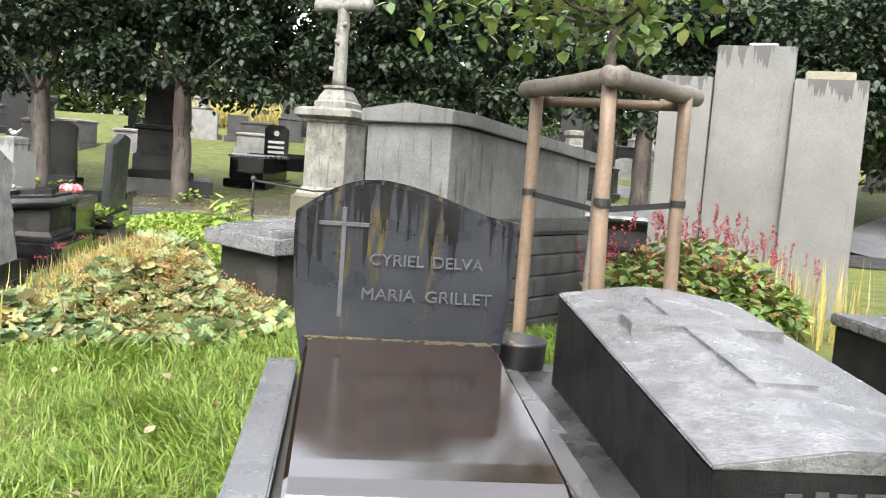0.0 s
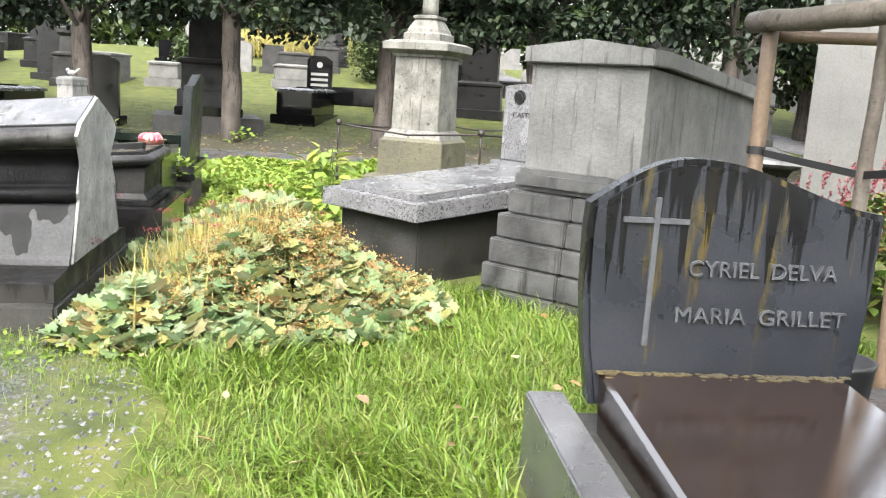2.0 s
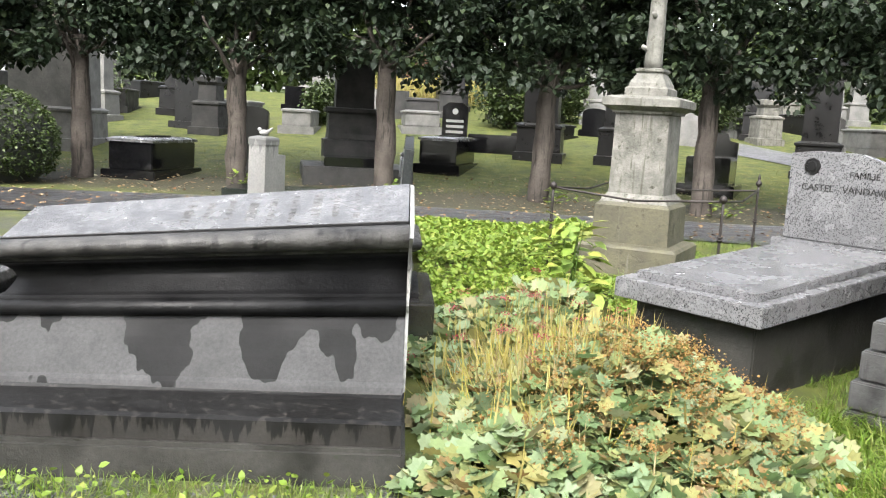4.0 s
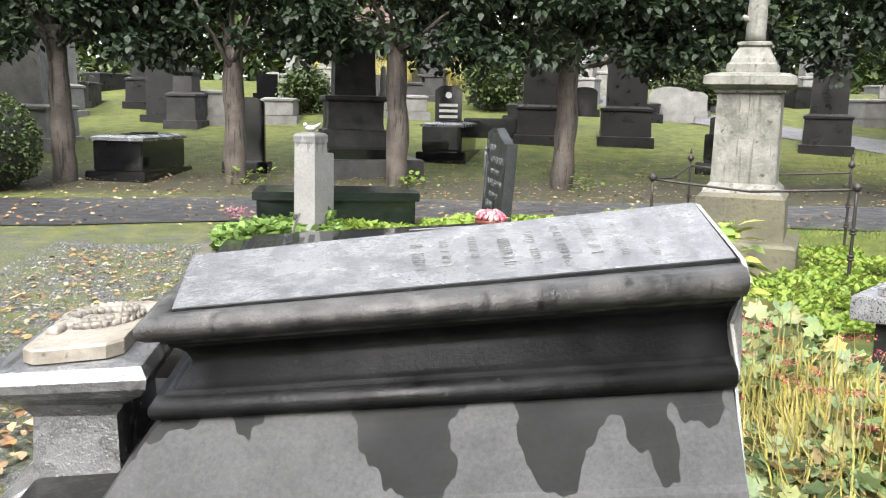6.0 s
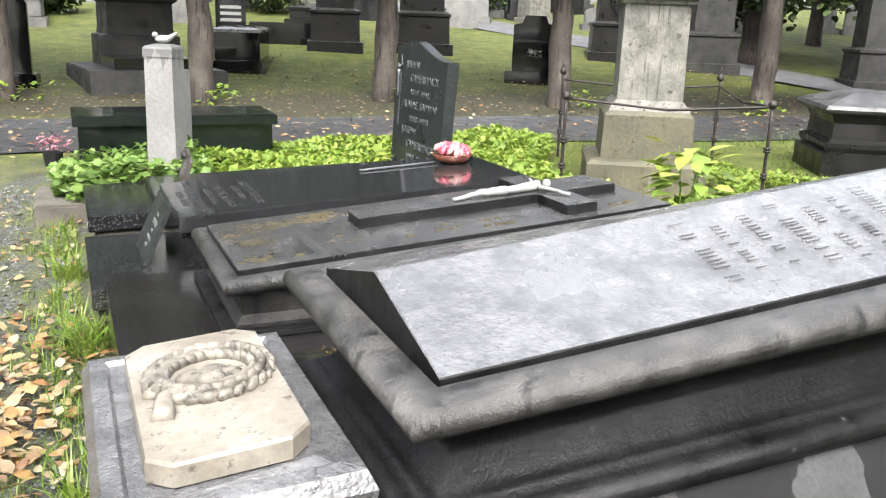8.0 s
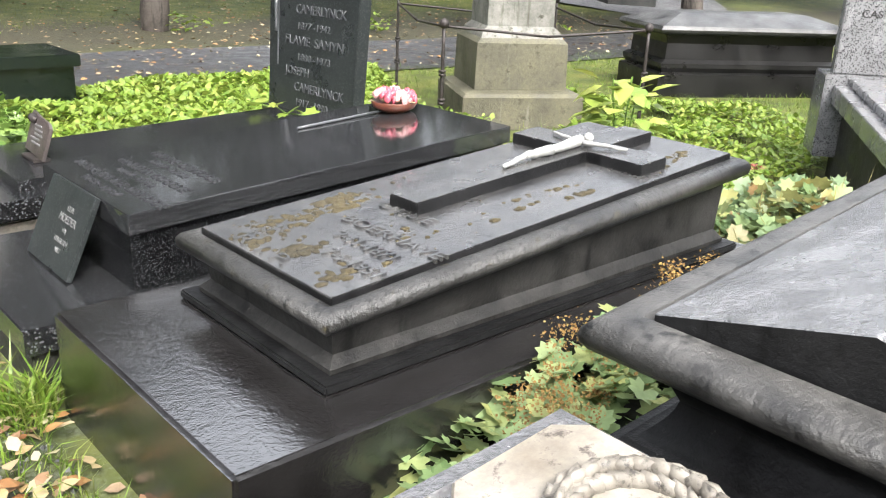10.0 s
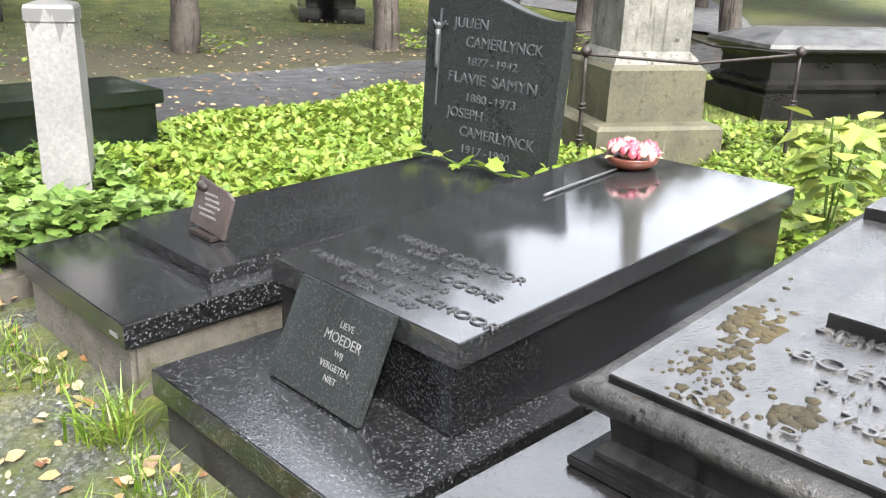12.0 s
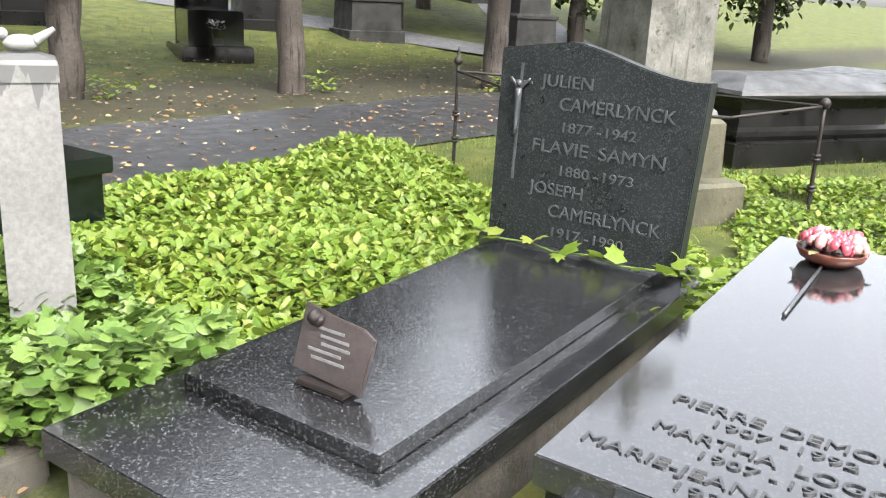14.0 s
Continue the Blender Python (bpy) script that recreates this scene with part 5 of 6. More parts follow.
def mantle_mound():
    g = thing("mantle_plants", pose(0, 0, 0.04), "mound of yellowing lady's mantle with dried flower heads", "plant")
    leaves, dry, yellow, pink = [], [], [], []
    while len(leaves) < 6400:
        x, y = wild(-2.2, 0.25), wild(4.95, 9.3)
        z = mound_height(x, y)
        if z < 0.05 or (y - 6.78 > -(x - 0.1) and x + y > 6.95 and x > -0.62):
            continue
        leaves.append(((x, y, z * wild(0.65, 1.16)), wild(0.05, 0.135), wild(0, 6.28), wild(-0.5, 0.9), wild(-0.7, 0.7)))
    for i in range(120):
        x, y = random.gauss(-0.5, 0.5), random.gauss(6.1, 0.45)
        z = mound_height(x, y)
        if z < 0.1:
            continue
        for k in range(75):
            dry.append(((x + random.gauss(0, 0.055), y + random.gauss(0, 0.055), z * 1.08 + wild(0.0, 0.1)), wild(0.009, 0.02), wild(0, 6.28), wild(-1, 1), wild(-1, 1)))
    for i in range(1500):
        x, y = random.gauss(-1.2, 0.27), random.gauss(6.75, 0.5)
        z = mound_height(x, y) * 0.85
        yellow.append(((x, y, z), wild(0.1, 0.32), wild(0, 6.28), wild(0.5, 1.5), wild(-0.3, 0.3)))
    for i in range(26):
        x, y, z = random.gauss(-1.2, 0.3), random.gauss(7.2, 0.7), wild(0.35, 0.55)
        for k in range(40):
            pink.append(((x + random.gauss(0, 0.03), y + random.gauss(0, 0.03), z + random.gauss(0, 0.008)), wild(0.008, 0.016), wild(0, 6.28), wild(-1, 1), wild(-1, 1)))
    plates("leaf", leaves, M_MANTLE, "rounded pale green and yellow leaves", "", "fan", parent=g)
    plates("flower_head", dry, M_DRY, "dry brown flower heads", "", "bit", parent=g)
    plates("stem", yellow, M_YELLOW, "straw yellow stems", "", "stalk", parent=g)
    plates("pink_flower", pink, M_SEDUM, "dull pink flower heads", "", "bit", parent=g)


def mantle_by_tomb():
    g = thing("mantle_plants", pose(0, 0, 0.04), "lady's mantle growing between two tombs", "plant")
    leaves, dry = [], []
    for i in range(1300):
        x, y = wild(-3.95, -2.0), wild(7.12, 7.68)
        h = 0.42 * math.exp(-((x + 3.1) / 0.9) ** 2)
        leaves.append(((x, y, h * wild(0.4, 1.05)), wild(0.06, 0.12), wild(0, 6.28), wild(-0.5, 0.6), wild(-0.5, 0.5)))
    for i in range(46):
        x, y = wild(-3.7, -2.3), wild(7.28, 7.58)
        z = wild(0.3, 0.44) + 0.18 * math.exp(-((x + 2.9) / 0.5) ** 2)
        for k in range(110):
            dry.append(((x + max(-0.07, min(0.07, random.gauss(0, 0.03))), y + max(-0.07, min(0.07, random.gauss(0, 0.028))), z + random.gauss(0, 0.022)), wild(0.007, 0.014), wild(0, 6.28), wild(-1, 1), wild(-1, 1)))
    plates("leaf", leaves, M_MANTLEG, "rounded pale green leaves", "", "fan", parent=g)
    plates("flower_head", dry, M_DRY, "dry brown flower heads", "", "bit", parent=g)


def red_shrub():
    g = thing("red_flowering_shrub", pose(3.75, 6.7, 0.04), "low shrub with green leaves and red flower spikes", "shrub")
    leaves, spikes = [], []
    for i in range(2600):
        a, r = wild(0, 6.28), math.sqrt(wild(0, 1))
        x, y = r * 1.0 * math.cos(a), r * 0.8 * math.sin(a)
        leaves.append(((x, y, (0.85 * (1 - 0.6 * r * r)) * math.sqrt(wild(0.05, 1))), wild(0.07, 0.13), wild(0, 6.28), wild(-0.8, 0.8), wild(-0.6, 0.6)))
    for i in range(150):
        a, r = wild(0, 6.28), math.sqrt(wild(0, 1))
        x, y, z = r * 1.1 * math.cos(a), r * 0.9 * math.sin(a), 0.85 * (1 - 0.55 * r * r) + wild(0.0, 0.22)
        tx, ty = wild(-0.25, 0.25), wild(-0.25, 0.25)
        for k in range(16):
            s = k / 16 * 0.13
            spikes.append(((x + tx * s + wild(-0.006, 0.006), y + ty * s + wild(-0.006, 0.006), z + s), 0.026, wild(0, 6.28), wild(-0.5, 1), wild(-1, 1)))
    plates("leaf", leaves, leafy("shrub_leaves", [(0.12, 0.24, 0.05), (0.22, 0.38, 0.07), (0.42, 0.48, 0.1), (0.16, 0.3, 0.06), (0.45, 0.22, 0.07)]), "green and yellowing leaves", "", "leaf", parent=g)
    plates("flower_spike", spikes, M_SEDUM, "small red flower spikes", "", "bit", parent=g)


def black_side_tomb():
    g = thing("black_side_tomb", pose(3.85, 4.0, 0.04, 0, 0, -5), "low black tomb with wet lid paled for sky light", "tomb")
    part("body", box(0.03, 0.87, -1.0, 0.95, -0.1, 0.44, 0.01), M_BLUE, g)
    # Pale lid colour carries the sky light that falls on the top.
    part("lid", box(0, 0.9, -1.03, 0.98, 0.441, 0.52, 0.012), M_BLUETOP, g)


def tall_grass():
    rows = []
    for cx, cy, n in ((4.6, 7.2, 60), (4.9, 6.6, 70), (4.3, 7.6, 30)):
        for i in range(n):
            rows.append(((cx + random.gauss(0, 0.2), cy + random.gauss(0, 0.2), 0.03), wild(0.35, 0.85), wild(0, 6.28), wild(1.0, 1.5), wild(-0.3, 0.3)))
    plates("tall_dry_grass", rows, M_YELLOW, "tall pale dry grass stalks", "grass", "stalk")


def weeds():
    rows, blades = [], []
    for i in range(520):
        x = wild(-4.4, -1.3)
        y = 5.5 - abs(random.gauss(0, 0.32))
        rows.append(((x, y, height(x, y) + wild(0, 0.09)), wild(0.012, 0.05), wild(0, 6.28), wild(-0.2, 1.1), wild(-0.5, 0.5)))
    for i in range(7000):
        x = wild(-4.6, -0.6)
        y = 5.55 - abs(random.gauss(0, 0.5))
        blades.append(((x, y, height(x, y) - 0.005), wild(0.03, 0.1), wild(0, 6.28), wild(0.4, 1.4), wild(-0.3, 0.3)))
    for i in range(2600):
        x, y = -4.5 - abs(random.gauss(0, 0.16)), wild(7.3, 13.6)
        if noise.noise((x, y * 0.9, 2)) < -0.05:
            continue
        blades.append(((x, y, height(x, y) - 0.005), wild(0.04, 0.16), wild(0, 6.28), wild(0.5, 1.4), wild(-0.3, 0.3)))
    for cx, cy in ((-4.5, 8.98), (-4.48, 9.0), (-4.55, 10.3), (-4.5, 7.5)):
        for i in range(90):
            blades.append(((cx + random.gauss(0, 0.05), cy + random.gauss(0, 0.06), -0.02), wild(0.12, 0.3), wild(0, 6.28), wild(0.7, 1.4), wild(-0.3, 0.3)))
    plates("weeds", rows, M_COVER, "small green weeds along the stone foot", "weeds", "leaf")
    plates("grass", blades, M_GRASS, "sparse grass on gravel", "grass", "blade")


def pebbles():
    """Loose grey gravel on the walk, as low octahedra."""
    pts = []
    while len(pts) < 14000:
        x, y = wild(-6.6, -1.2), wild(2.5, 13.5)
        if x > -4.5 and not (x < -1.3 and y < 5.45):
            continue
        pts.append((x, y, height(x, y), wild(0.006, 0.016)))
    p = np.array(pts)
    base = np.array([(1, 0, 0), (0, 1, 0), (-1, 0, 0), (0, -1, 0), (0.2, 0.1, 0.8), (0, 0, -0.8)])
    sq = np.random.uniform(0.6, 1.4, (len(p), 6, 3))
    co = (base[None] * sq * p[:, 3, None, None] + p[:, None, :3]).reshape(-1, 3)
    tri = [(0, 1, 4), (1, 2, 4), (2, 3, 4), (3, 0, 4), (1, 0, 5), (2, 1, 5), (3, 2, 5), (0, 3, 5)]
    me = bpy.data.meshes.new("gravel")
    me.from_pydata(co.tolist(), [], [tuple(k * 6 + i for i in f) for k in range(len(p)) for f in tri])
    m, nt, bs = nodes_of("gravel_stone", 0.55)
    geo = nt.nodes.new("ShaderNodeNewGeometry")
    nt.links.new(ramp(nt, geo.outputs["Random Per Island"], [(0.0, 0.012), (0.6, 0.045), (1.0, 0.11)]), bs.inputs["Base Color"])
    me.materials.append(m)
    tagged(new("gravel", me), "loose wet grey gravel of the walk", "gravel", kind="stuff")


def vine():
    g = thing("vine", pose(0, 0, 0.04), "trailing vine along the foot of a headstone", "vine")
    pts = [(-2.12, 11.52, 0.5), (-2.15, 11.35, 0.475), (-2.13, 11.2, 0.48), (-2.16, 11.05, 0.47), (-2.13, 10.9, 0.48), (-2.15, 10.72, 0.47), (-2.12, 10.55, 0.48), (-2.0, 10.42, 0.45)]
    bm = bmesh.new()
    rows = []
    for a, b in zip(pts, pts[1:]):
        rod(a, b, 0.005, 0.005, 6, bm, rows=1)
        for k in range(2):
            rows.append(((a[0] - wild(0.0, 0.06), a[1] - wild(0, 0.1), a[2] + wild(0.0, 0.03)), wild(0.07, 0.12), wild(0, 6.28), wild(-0.2, 0.7), wild(-0.4, 0.4)))
    for i in range(60):
        rows.append(((-2.0 + random.gauss(0, 0.1), 10.38 + random.gauss(0, 0.08), 0.42 + wild(-0.1, 0.12)), wild(0.05, 0.1), wild(0, 6.28), wild(-0.2, 0.9), wild(-0.4, 0.4)))
    part("stem", bm, M_CREEPER, g)
    plates("leaf", rows, M_COVER, "light green lobed leaves", "", "lobed", parent=g)


def broad_sapling(x, y, h, n):
    g = thing("broad_leaved_plant", pose(x, y, height(x, y)), "bushy plant with broad yellow-green leaves", "plant")
    rows = []
    for i in range(n):
        z = wild(0.1, h)
        a, r = wild(0, 6.28), wild(0.05, 0.3) * (1.2 - z / h * 0.6)
        rows.append(((r * math.cos(a), r * math.sin(a), z), wild(0.12, 0.22), a - 1.57 + wild(-0.4, 0.4), wild(-0.7, 0.4), wild(-0.4, 0.4)))
    for i in range(5):
        part("stem", rod((0, 0, 0), (wild(-0.15, 0.15), wild(-0.15, 0.15), h), 0.008, 0.004, 6, wob=0.01), M_CREEPER, g)
    plates("leaf", rows, leafy("broad_leaves", [(0.26, 0.42, 0.06), (0.42, 0.58, 0.1), (0.6, 0.64, 0.14), (0.32, 0.48, 0.08)]), "broad leaves", "", "leaf", parent=g)


def cover(name, count, inside, sizes, material, label, shape, zbase=0.05, zvar=0.1, area=(-5, 3, 9, 15.5), tilt=(-0.2, 1.0)):
    rows = []
    tries = 0
    while len(rows) < count and tries < count * 30:
        tries += 1
        x, y = wild(area[0], area[1]), wild(area[2], area[3])
        if not inside(x, y):
            continue
        n = 0.5 + noise.noise((x * 1.1, y * 1.1, 5))
        rows.append(((x, y, height(x, y) + zbase + zvar * n * wild(0.3, 1.3)), wild(*sizes), wild(0, 6.28), wild(*tilt), wild(-0.5, 0.5)))
    return plates(name, rows, material, label, "plants", shape)


grass_field()
mantle_mound()
mantle_by_tomb()
red_shrub()
black_side_tomb()
tall_grass()
weeds()
pebbles()
vine()
broad_sapling(-0.47, 9.57, 0.8, 90)
cover("ground_cover", 22000, lambda x, y: -4.0 < x < -0.45 + (y - 11.6) * 0.6 and 11.6 < y < 14.95 and not (x < -2.3 and y > 14.1), (0.04, 0.095), M_COVER, "bright green broad-leaved ground cover", "leaf", 0.06, 0.13)
cover("ground_cover", 16000, lambda x, y: -1.75 < x < 5.0 and 8.3 < y < 13.0 - 0.1 * x and not (0.1 < x < 1.5 and y > 11.1) and not (x > 2.6 and y > 11.2) and noise.noise((x * 1.5, y * 1.5, 8)) > -0.3, (0.035, 0.08), M_COVER, "light green creeping plants between graves", "leaf", 0.02, 0.14)
cover("creeper", 4200, lambda x, y: (x + 3.98) ** 2 / 0.45 + (y - 12.35) ** 2 / 0.7 < 1, (0.05, 0.1), M_CREEPER, "green creeper leaves climbing a pillar", "lobed", 0.05, 0.4)
cover("fallen_leaf_litter", 3800, lambda x, y: True, (0.03, 0.09), M_LITTER, "brown and pale fallen leaves", "leaf", 0.05, 0.01, area=(-10, 11, 14.5, 23.5), tilt=(-0.15, 0.3))
cover("fallen_leaf_litter", 1200, lambda x, y: x < -4.42 - 0.9 * abs(random.gauss(0, 0.5)) + 0.45, (0.03, 0.075), M_LITTER, "brown fallen leaves on gravel", "leaf", 0.01, 0.02, area=(-6.3, -4.4, 5.5, 13), tilt=(-0.2, 0.5))
cover("fallen_leaf_litter", 420, lambda x, y: random.random() < math.exp(-((x + 4.85) / 0.25) ** 2 - ((y - 8.3) / 0.7) ** 2), (0.04, 0.09), M_LITTER, "dense brown fallen leaves beside a tomb", "leaf", 0.02, 0.05, area=(-5.6, -4.44, 6.8, 9.8), tilt=(-0.3, 0.6))
cover("fallen_leaf_litter", 45, lambda x, y: not (0.0 < x < 2.6 and y < 4.2), (0.04, 0.09), M_LITTER, "scattered fallen leaves in the grass", "leaf", 0.07, 0.04, area=(-2.6, 1.4, 0.8, 6.0), tilt=(-0.3, 0.5))


# ---- the far graves ----
def box_tomb(x, y, rz, w, d, h, mat, label, cross=True):
    g = thing("box_tomb", pose(x, y, height(x, y), 0, 0, rz), label, "tomb", "far graves")
    part("base", box(-w / 2 - 0.12, w / 2 + 0.12, -d / 2 - 0.12, d / 2 + 0.12, -0.2, 0.14, 0.02), mat, g)
    part("body", box(-w / 2, w / 2, -d / 2, d / 2, 0.141, h, 0.02), mat, g)
    # Lids with a cross get a paler stone to paint in reflected sky.
    part("lid", moulded(-w / 2, w / 2, -d / 2, d / 2, [(0.04, h + 0.001, h + 0.001), (0.04, h + 0.06, h + 0.06), (-0.1, h + 0.1, h + 0.1)]), M_BLUETOP if cross else mat, g)
    if cross:
        bm = box(-0.06, 0.06, -d * 0.35, d * 0.35, h + 0.08, h + 0.13, 0.01)
        box(-0.28, -0.061, 0.1, 0.22, h + 0.08, h + 0.13, 0.01, bm=bm)
        box(0.061, 0.28, 0.1, 0.22, h + 0.08, h + 0.13, 0.01, bm=bm)
        part("cross", bm, mat, g)


def pillar_tomb(x, y, rz, w, h, mat, label):
    g = thing("pillar_monument", pose(x, y, height(x, y), 0, 0, rz), label, "monument", "far graves")
    part("base", moulded(-w / 2, w / 2, -w / 2, w / 2, [(0.22, -0.2, -0.2), (0.22, 0.18, 0.18), (0.14, 0.2, 0.2), (0.12, 0.85, 0.85), (0.16, 0.88, 0.88), (0.16, 0.94, 0.94), (0.02, 1.0, 1.0)]), mat, g)
    part("shaft", moulded(-w / 2, w / 2, -w / 2, w / 2, [(0.0, 1.0, 1.0), (-0.02, h - 0.3, h - 0.3), (0.06, h - 0.2, h - 0.2), (0.06, h - 0.05, h - 0.05), (-0.1, h, h)]), mat, g)


def far_headstone(x, y, rz, w, h, mat, label, arched=True):
    g = thing("far_headstone", pose(x, y, height(x, y), 0, 0, rz), label, "headstone", "far graves")
    part("base", box(-w / 2 - 0.1, w / 2 + 0.1, -0.2, 0.3, -0.2, 0.22, 0.02), mat, g)
    pts = [(-w / 2, 0.22), (w / 2, 0.22)] + ([(w / 2 * math.cos(t), h - w * 0.2 + w * 0.2 * math.sin(t)) for t in (i * math.pi / 8 for i in range(9))] if arched else [(w / 2, h), (-w / 2, h)])
    part("stone", extrude_outline(pts[::-1], 0.14, 0.015), mat, g)


def stepped_monument():
    g = thing("stepped_monument", pose(-3.05, 22.3, height(-3, 22.3), 0, 0, 8), "stepped dark grey family monument on a black platform", "monument", "far graves")
    part("platform", box(-1.2, 1.2, -1.3, 1.2, -0.2, 0.3, 0.02), M_MEMO, g)
    part("ledger", box(-0.75, 0.75, -1.1, 0.1, 0.301, 0.5, 0.02), M_GRANITE_B, g)
    part("pedestal", moulded(-0.6, 0.6, 0.12, 1.1, [(0.1, 0.3, 0.3), (0.1, 0.85, 0.85), (0.02, 0.88, 0.88), (0.0, 1.0, 1.0), (0.0, 1.45, 1.45), (0.08, 1.5, 1.5), (0.08, 1.58, 1.58), (0, 1.6, 1.6)]), M_MEMO, g)
    part("shaft", moulded(-0.45, 0.45, 0.25, 0.95, [(0.0, 1.6, 1.6), (-0.03, 2.9, 2.9), (0.05, 3.0, 3.0), (0.05, 3.1, 3.1)]), M_MEMO, g)
    part("statuette", lathe([(0.09, 1.58), (0.1, 1.62), (0.06, 1.7), (0.08, 1.9), (0.05, 2.1), (0.055, 2.2), (0.01, 2.26)], 12, (0.62, 0.3, 0)), M_PALE, g, smooth=True)


def flowered_grave():
    g = thing("flowered_black_grave", pose(5.45, 22.5, height(5.4, 22.5), 0, 0, -28), "black grave with white flowers on its front", "grave", "far graves")
    part("base", box(-0.65, 0.65, -0.8, 0.8, -0.2, 0.22, 0.02), M_GRANITE_B, g)
    part("body", box(-0.5, 0.5, -0.65, 0.5, 0.221, 0.85, 0.02), M_GRANITE_B, g)
    pts = [(-0.5, 0.22), (0.5, 0.22), (0.5, 1.2), (0.3, 1.25), (0.24, 1.42), (-0.24, 1.42), (-0.3, 1.25), (-0.5, 1.2)]
    o = part("headstone", extrude_outline(pts[::-1], 0.14, 0.01), M_GRANITE_B, g)
    o.location = (0, 0.52, 0)
    rows = [((wild(-0.13, 0.13), -0.68 + wild(-0.03, 0.02), 0.6 + wild(-0.07, 0.08)), wild(0.05, 0.08), wild(0, 6.28), wild(-0.6, 0.8), wild(-0.6, 0.6)) for i in range(60)]
    plates("flower", rows, M_PALE, "white flowers", "", "leaf", parent=g)


def lettered_grave():
    g = thing("lettered_black_grave", pose(-0.4, 28.0, height(-0.4, 28), 0, 0, -10), "black headstone with white lettering and long kerb", "grave", "far graves")
    part("headstone", extrude_outline([(-0.38, 0), (0.38, 0), (0.38, 1.26), (0.2, 1.38), (-0.2, 1.38), (-0.38, 1.26)][::-1], 0.15, 0.01), M_GRANITE_B, g)
    part("kerb", box(0.45, 3.2, -0.4, 0.5, -0.2, 0.5, 0.02), M_GRANITE_B, g)
    for k in range(3):
        part("writing_line", box(-0.26, 0.26, -0.006, 0.001, 0.48 + k * 0.16, 0.56 + k * 0.16, 0.001), M_PALE, g)
    part("portrait_oval", lathe([(0.09, 0), (0.09, 0.01)], 14), M_PALE, g).matrix_local = pose(0, 0.0, 1.12, 90)


def clipped_bush():
    rows = []
    for i in range(9000):
        d = Vector((random.gauss(0, 1), random.gauss(0, 1), random.gauss(0, 1))).normalized()
        if d.z < -0.5:
            continue
        r = wild(0.9, 1.0)
        rows.append(((-10.0 + d.x * 1.4 * r, 19.2 + d.y * 1.4 * r, 0.75 + d.z * 1.15 * r), wild(0.05, 0.09), wild(0, 6.28), wild(-1, 1), wild(-1, 1)))
    g = thing("clipped_bush", pose(0, 0, 0), "round clipped green bush", "bush")
    plates("crown", rows, M_HEDGE, "dense small leaves", "", "leaf", parent=g)
    # Solid ball coloured dark to paint the shade inside the leaves.
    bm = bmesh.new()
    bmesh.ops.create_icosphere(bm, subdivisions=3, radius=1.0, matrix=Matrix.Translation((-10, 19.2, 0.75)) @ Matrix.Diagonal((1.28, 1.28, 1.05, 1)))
    part("shaded_core", bm, plain("core_shade", (0.012, 0.016, 0.006), 0.9), g, "dark ball painted as the shaded inside")


box_tomb(-7.4, 21.5, -14, 1.0, 1.9, 0.72, M_GRANITE_B, "black polished box tomb with a cross on its lid")
box_tomb(-0.75, 24.6, -18, 0.95, 2.0, 0.72, M_GRANITE_B, "black polished box tomb with a cross on its lid")
far_headstone(-5.35, 21.9, -8, 0.75, 1.55, M_GRANITE_B, "black arched headstone with a black base")
stepped_monument()
flowered_grave()
lettered_grave()
clipped_bush()
pillar_tomb(2.0, 26.8, -15, 0.95, 3.8, M_DARKM, "dark polished obelisk monument on a base")
pillar_tomb(4.3, 26.6, -15, 1.05, 3.8, M_DARKM, "dark polished obelisk monument on a base")
pillar_tomb(11.3, 23.6, -28, 1.0, 3.0, M_MEMO, "dark grey pillar monument on a base")
pillar_tomb(9.4, 25.3, -28, 0.9, 3.2, M_DARKM, "dark polished pillar monument on a base")
pillar_tomb(14.2, 20.8, -28, 0.9, 2.6, M_MEMO, "dark grey pillar monument on a base")
pillar_tomb(-11.2, 26.0, -5, 1.7, 3.0, M_MEMOL, "broad pale old monument on a stepped base")
random.seed(21)
for i in range(34):
    x, y = -26 + i * 1.75 + wild(-0.5, 0.5), wild(30, 40)
    k = i % 3
    if k == 0:
        pillar_tomb(x, y, wild(-30, 10), wild(0.7, 1.1), wild(1.8, 3.0), random.choice([M_MEMO, M_MEMOL, M_MEMOL, M_DARKM]), "old grey weathered stone monument")
    elif k == 1:
        far_headstone(x, y, wild(-30, 10), wild(0.9, 1.6), wild(1.1, 1.9), random.choice([M_MEMO, M_MEMOL, M_MEMOL, M_DARKM]), "old weathered grey stone headstone")
    else:
        box_tomb(x, y, wild(-30, 10), 1.1, 2.0, wild(0.6, 1.0), random.choice([M_MEMO, M_MEMOL]), "old grey stone box tomb", False)


# smaller graves between the big monuments and up the slope
for i in range(56):
    x, y = -24 + i * 0.95 + wild(-0.4, 0.4), wild(28.5, 46)
    k, h = i % 4, wild(0.5, 1.3)
    if k == 0:
        box_tomb(x, y, wild(-40, 20), wild(0.9, 1.3), wild(1.8, 2.3), wild(0.35, 0.7), random.choice([M_MEMOL, M_CONC, M_DARKM]), "low weathered stone box tomb on the slope", False)
    elif k == 1:
        pillar_tomb(x, y, wild(-30, 10), wild(0.45, 0.7), wild(1.5, 2.6), random.choice([M_MEMOL, M_PED, M_MEMO]), "slender pale weathered stone pillar monument")
    else:
        far_headstone(x, y, wild(-35, 15), wild(0.6, 1.0), h, random.choice([M_MEMO, M_MEMOL, M_GRANITE_B, M_CONC]), "small weathered headstone on the slope", k == 2)


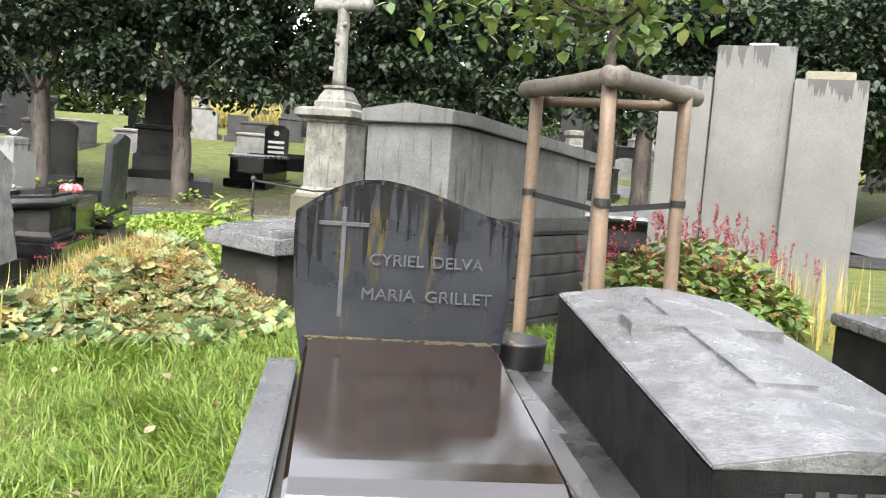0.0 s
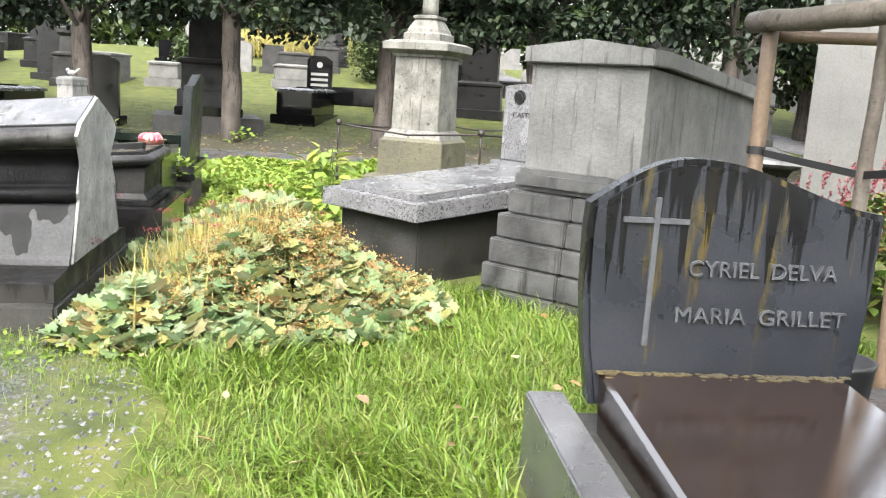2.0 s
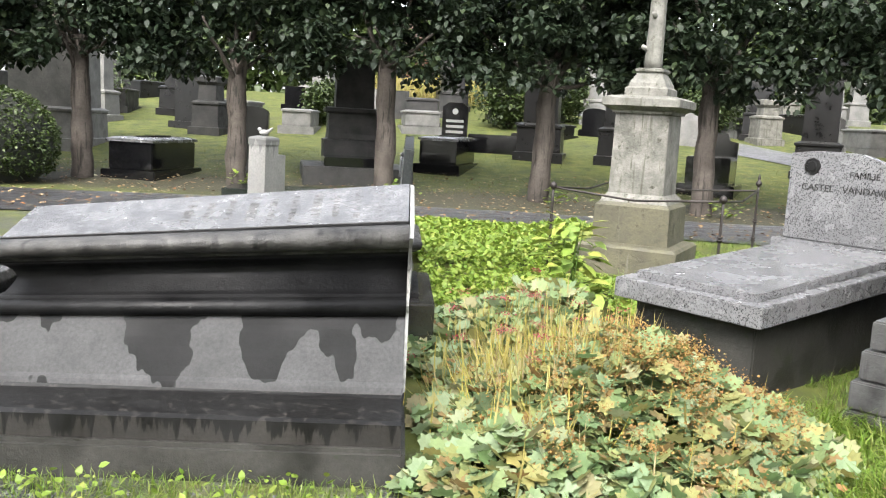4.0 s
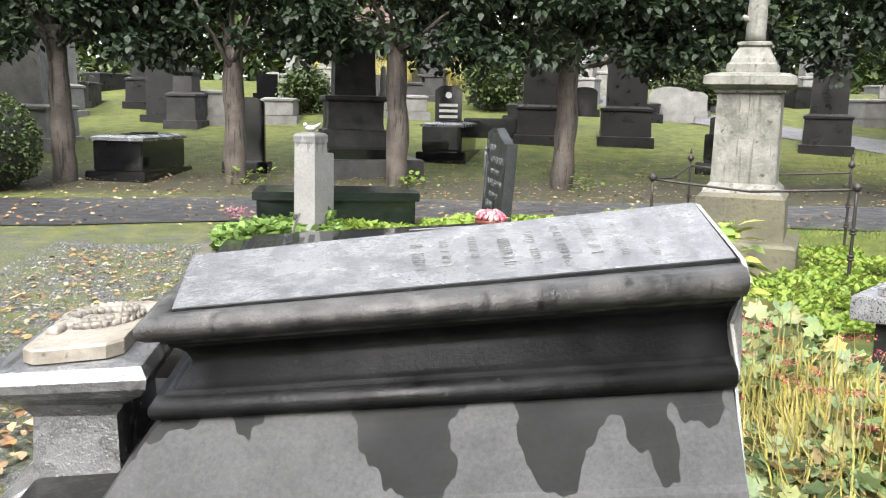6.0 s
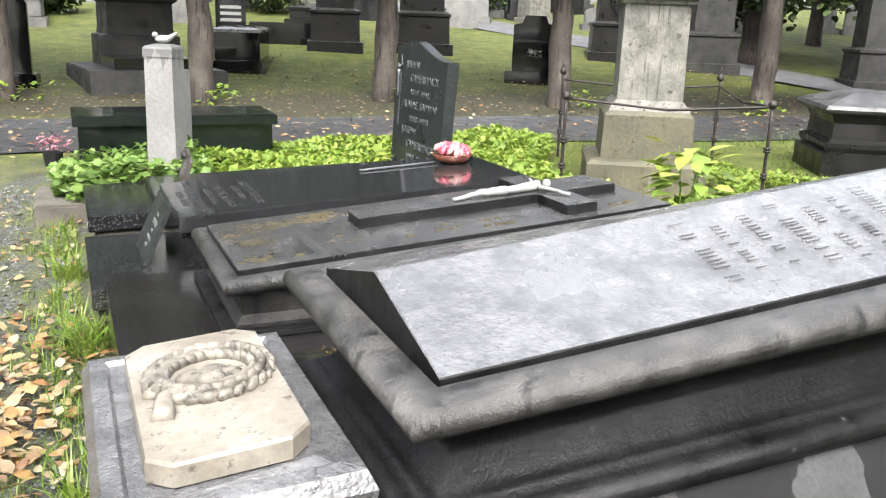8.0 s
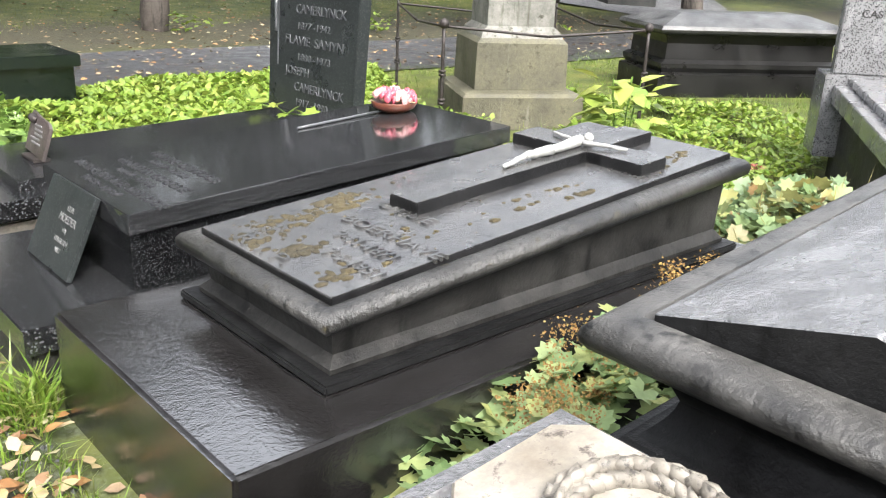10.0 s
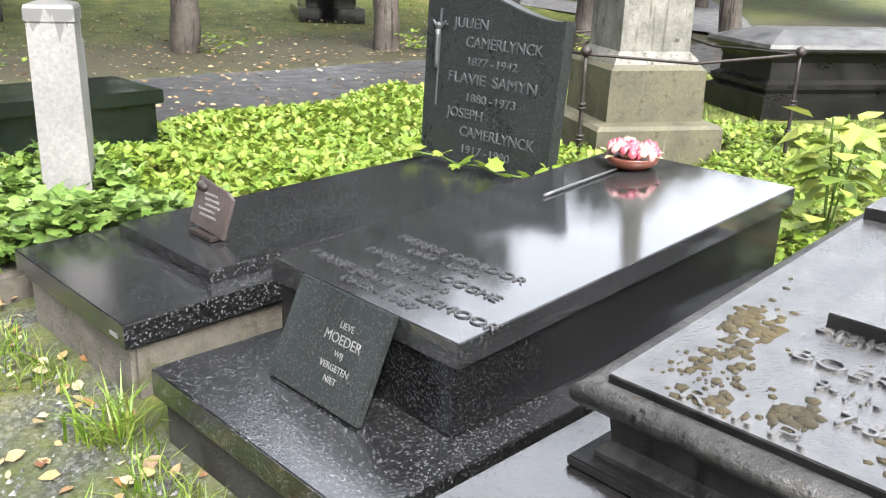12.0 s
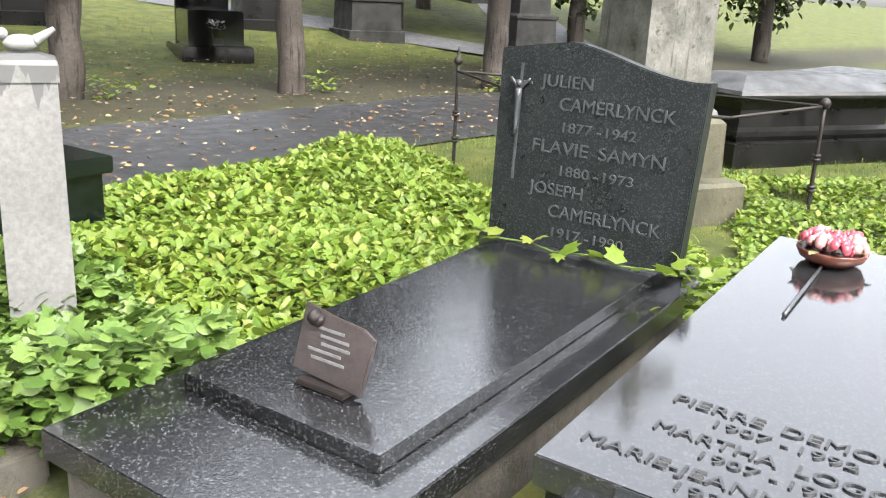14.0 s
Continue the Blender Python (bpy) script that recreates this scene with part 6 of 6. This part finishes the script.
def slope_shrub(x, y, r, h, seed):
    random.seed(seed)
    g = thing("shrub", pose(x, y, height(x, y)), "dense rounded green shrub among the far graves", "shrub", "far shrubs")
    rows = []
    for i in range(4200):
        d = Vector((random.gauss(0, 1), random.gauss(0, 1), random.gauss(0, 1))).normalized() * wild(0.55, 1.0) * (1 + 0.25 * math.sin(i * 0.37))
        rows.append(((d.x * r, d.y * r, h * 0.5 + d.z * h * 0.5), wild(0.1, 0.18), wild(0, 6.28), wild(-1.2, 0.5), wild(-0.6, 0.6)))
    plates("crown", rows, M_HEDGE, "", "", "leaf", parent=g)
    for k in range(4):
        part("limb", rod((0, 0, -0.1), (r * 0.5 * math.cos(k * 1.6), r * 0.5 * math.sin(k * 1.6), h * 0.7), 0.05, 0.02, 6, wob=0.02), M_BARK, g, smooth=True)


for k, (x, y, r, h) in enumerate([(2.0, 34.0, 1.3, 2.4), (4.4, 37.0, 1.2, 2.0), (-4.6, 33.0, 0.8, 1.5), (9.5, 34.5, 1.4, 2.2), (-13.5, 33.5, 1.6, 2.2)]):
    slope_shrub(x, y, r, h, 300 + k)
random.seed(33)


# ---- distance ----
def far_field():
    rows = []
    for i in range(9000):
        x, y = wild(-5, 4), wild(41, 46)
        rows.append(((x, y, height(x, y) + wild(0, 0.7)), wild(0.3, 0.8), wild(0, 6.28), wild(0.6, 1.5), wild(-0.3, 0.3)))
    plates("far_field", rows, M_YELLOW, "pale yellow tall grass beyond the graves", "grass", "blade")


def brick_house():
    g = thing("brick_house", pose(-0.6, 66, 2.3), "distant red brick house behind the trees", "house")
    wall = plain("red_brick", (0.32, 0.15, 0.1), 0.8, 0, 0.3, 3)
    part("wall", box(-4, 4, 0, 7, -0.5, 4.6, 0.03), wall, g)
    roof = rings(bmesh.new(), [[(x, -0.4, 4.6), (x, 7.4, 4.6), (x, 3.5, 7.2)] for x in (-4.3, 4.3)])
    bmesh.ops.recalc_face_normals(roof, faces=roof.faces)
    part("roof", roof, plain("roof_tiles", (0.14, 0.07, 0.05), 0.7), g)
    for x in (-2.6, 0, 2.6):
        w = part("window", box(x - 0.6, x + 0.6, -0.06, 0.02, 1.0, 2.8, 0.02), M_PALE, g)
        part("pane", box(x - 0.5, x + 0.5, -0.08, -0.061, 1.1, 2.7, 0.0), M_GRANITE_B, w)


far_field()
brick_house()


# ---- far trees closing the view ----
def far_wood():
    rows = []
    for i in range(3000):
        a = wild(0, 1)
        x = -52 + 112 * a
        y = 58 + 4 * math.sin(a * 9) - (16 * max(0, a - 0.7))
        if -3.5 < x < 1.5 and random.random() < 0.7:
            continue
        c = (x + wild(-1.5, 1.5), y + wild(-2, 2), wild(2.5, 15))
        for k in range(34):
            rows.append(((c[0] + random.gauss(0, 0.8), c[1] + random.gauss(0, 0.6), c[2] + random.gauss(0, 0.6)), wild(0.4, 0.75), wild(0, 6.28), wild(-1.3, 0.3), wild(-0.5, 0.5)))
    plates("far_trees", rows, M_HEDGE, "distant dense green trees and shrubs", "trees", "leaf")


far_wood()


def big_tree(x, y, h, r, seed):
    random.seed(seed)
    g = thing("broad_tree", pose(x, y, height(x, y)), "tall broad green tree with dense crown, backdrop and sky screen", "tree", "trees beyond the graves")
    part("trunk", rod((0, 0, -0.3), (0.1, 0.1, h * 0.6), 0.28, 0.12, 12, wob=0.02, rows=10), M_BARK, g, smooth=True)
    rows = []
    for i in range(7):
        a = i * 0.9
        part("limb", rod((0.05, 0.05, h * wild(0.2, 0.5)), (r * 0.7 * math.cos(a), r * 0.7 * math.sin(a), h * wild(0.5, 0.85)), 0.1, 0.03, 7, wob=0.05), M_BARK, g, smooth=True)
    for i in range(210):
        d = Vector((random.gauss(0, 1), random.gauss(0, 1), random.gauss(0, 1))).normalized() * wild(0.55, 1.0)
        c = (d.x * r, d.y * r, h * 0.55 + d.z * h * 0.42)
        for k in range(55):
            rows.append(((c[0] + random.gauss(0, 0.3), c[1] + random.gauss(0, 0.3), c[2] + random.gauss(0, 0.25)), wild(0.16, 0.3), wild(0, 6.28), wild(-1.3, 0.3), wild(-0.5, 0.5)))
    plates("crown", rows, M_HEDGE, "green dense leaves", "", "leaf", parent=g)


for k, (x, y, h, r) in enumerate([(13.5, 24.5, 7.5, 3.0), (17.5, 21.0, 8.5, 3.4), (22.0, 17.0, 9.0, 3.8), (19.5, 28.0, 9.5, 4.0), (27.0, 22.0, 9.0, 4.0)]):
    big_tree(x, y, h, r, 90 + k)
# Unseen trees round the camera, added to block sky and darken upright stone.
for k, (x, y, h, r) in enumerate([(-20, -6, 9, 4.5), (-13, -11, 9.5, 4.5), (-5, -13, 9, 4.5), (3, -13, 9.5, 4.5), (11, -11, 9, 4.5), (18, -5, 9, 4.5), (-20, 3, 9, 4.5), (-21, 11, 9, 4.5), (20, 6, 8, 4)]):
    big_tree(x, y, h, r, 120 + k)
random.seed(5)


def bank_grass():
    rows, tips = [], []
    for i in range(26000):
        x, y = wild(-11, 12), wild(18.2, 27)
        if y + 0.12 * x < 20.4 + 1.5 * noise.noise((x, y, 1)) or noise.noise((x * 0.8, y * 0.8, 6)) < -0.2:
            continue
        rows.append(((x, y, height(x, y)), wild(0.05, 0.12), wild(0, 6.28), wild(0.2, 1.3), wild(-0.3, 0.3)))
    plates("lawn_grass", rows, leafy("lawn_blades", [(0.17, 0.23, 0.035), (0.26, 0.3, 0.05), (0.34, 0.33, 0.07), (0.15, 0.21, 0.035)]), "short yellow-green lawn grass", "grass", "blade")
    for cx, cy in ((-5.1, 20.2), (-2.0, 19.9), (1.2, 19.7), (4.3, 18.7), (7.3, 17.3)):
        for k in range(45):
            tips.append(((cx + random.gauss(0, 0.2), cy - 0.1 + random.gauss(0, 0.12), height(cx, cy) + wild(0, 0.3)), wild(0.08, 0.14), wild(0, 6.28), wild(-0.3, 0.9), wild(-0.4, 0.4)))
    plates("tree_suckers", tips, M_COVER, "bright shoots at the tree feet", "plants", "leaf")


bank_grass()
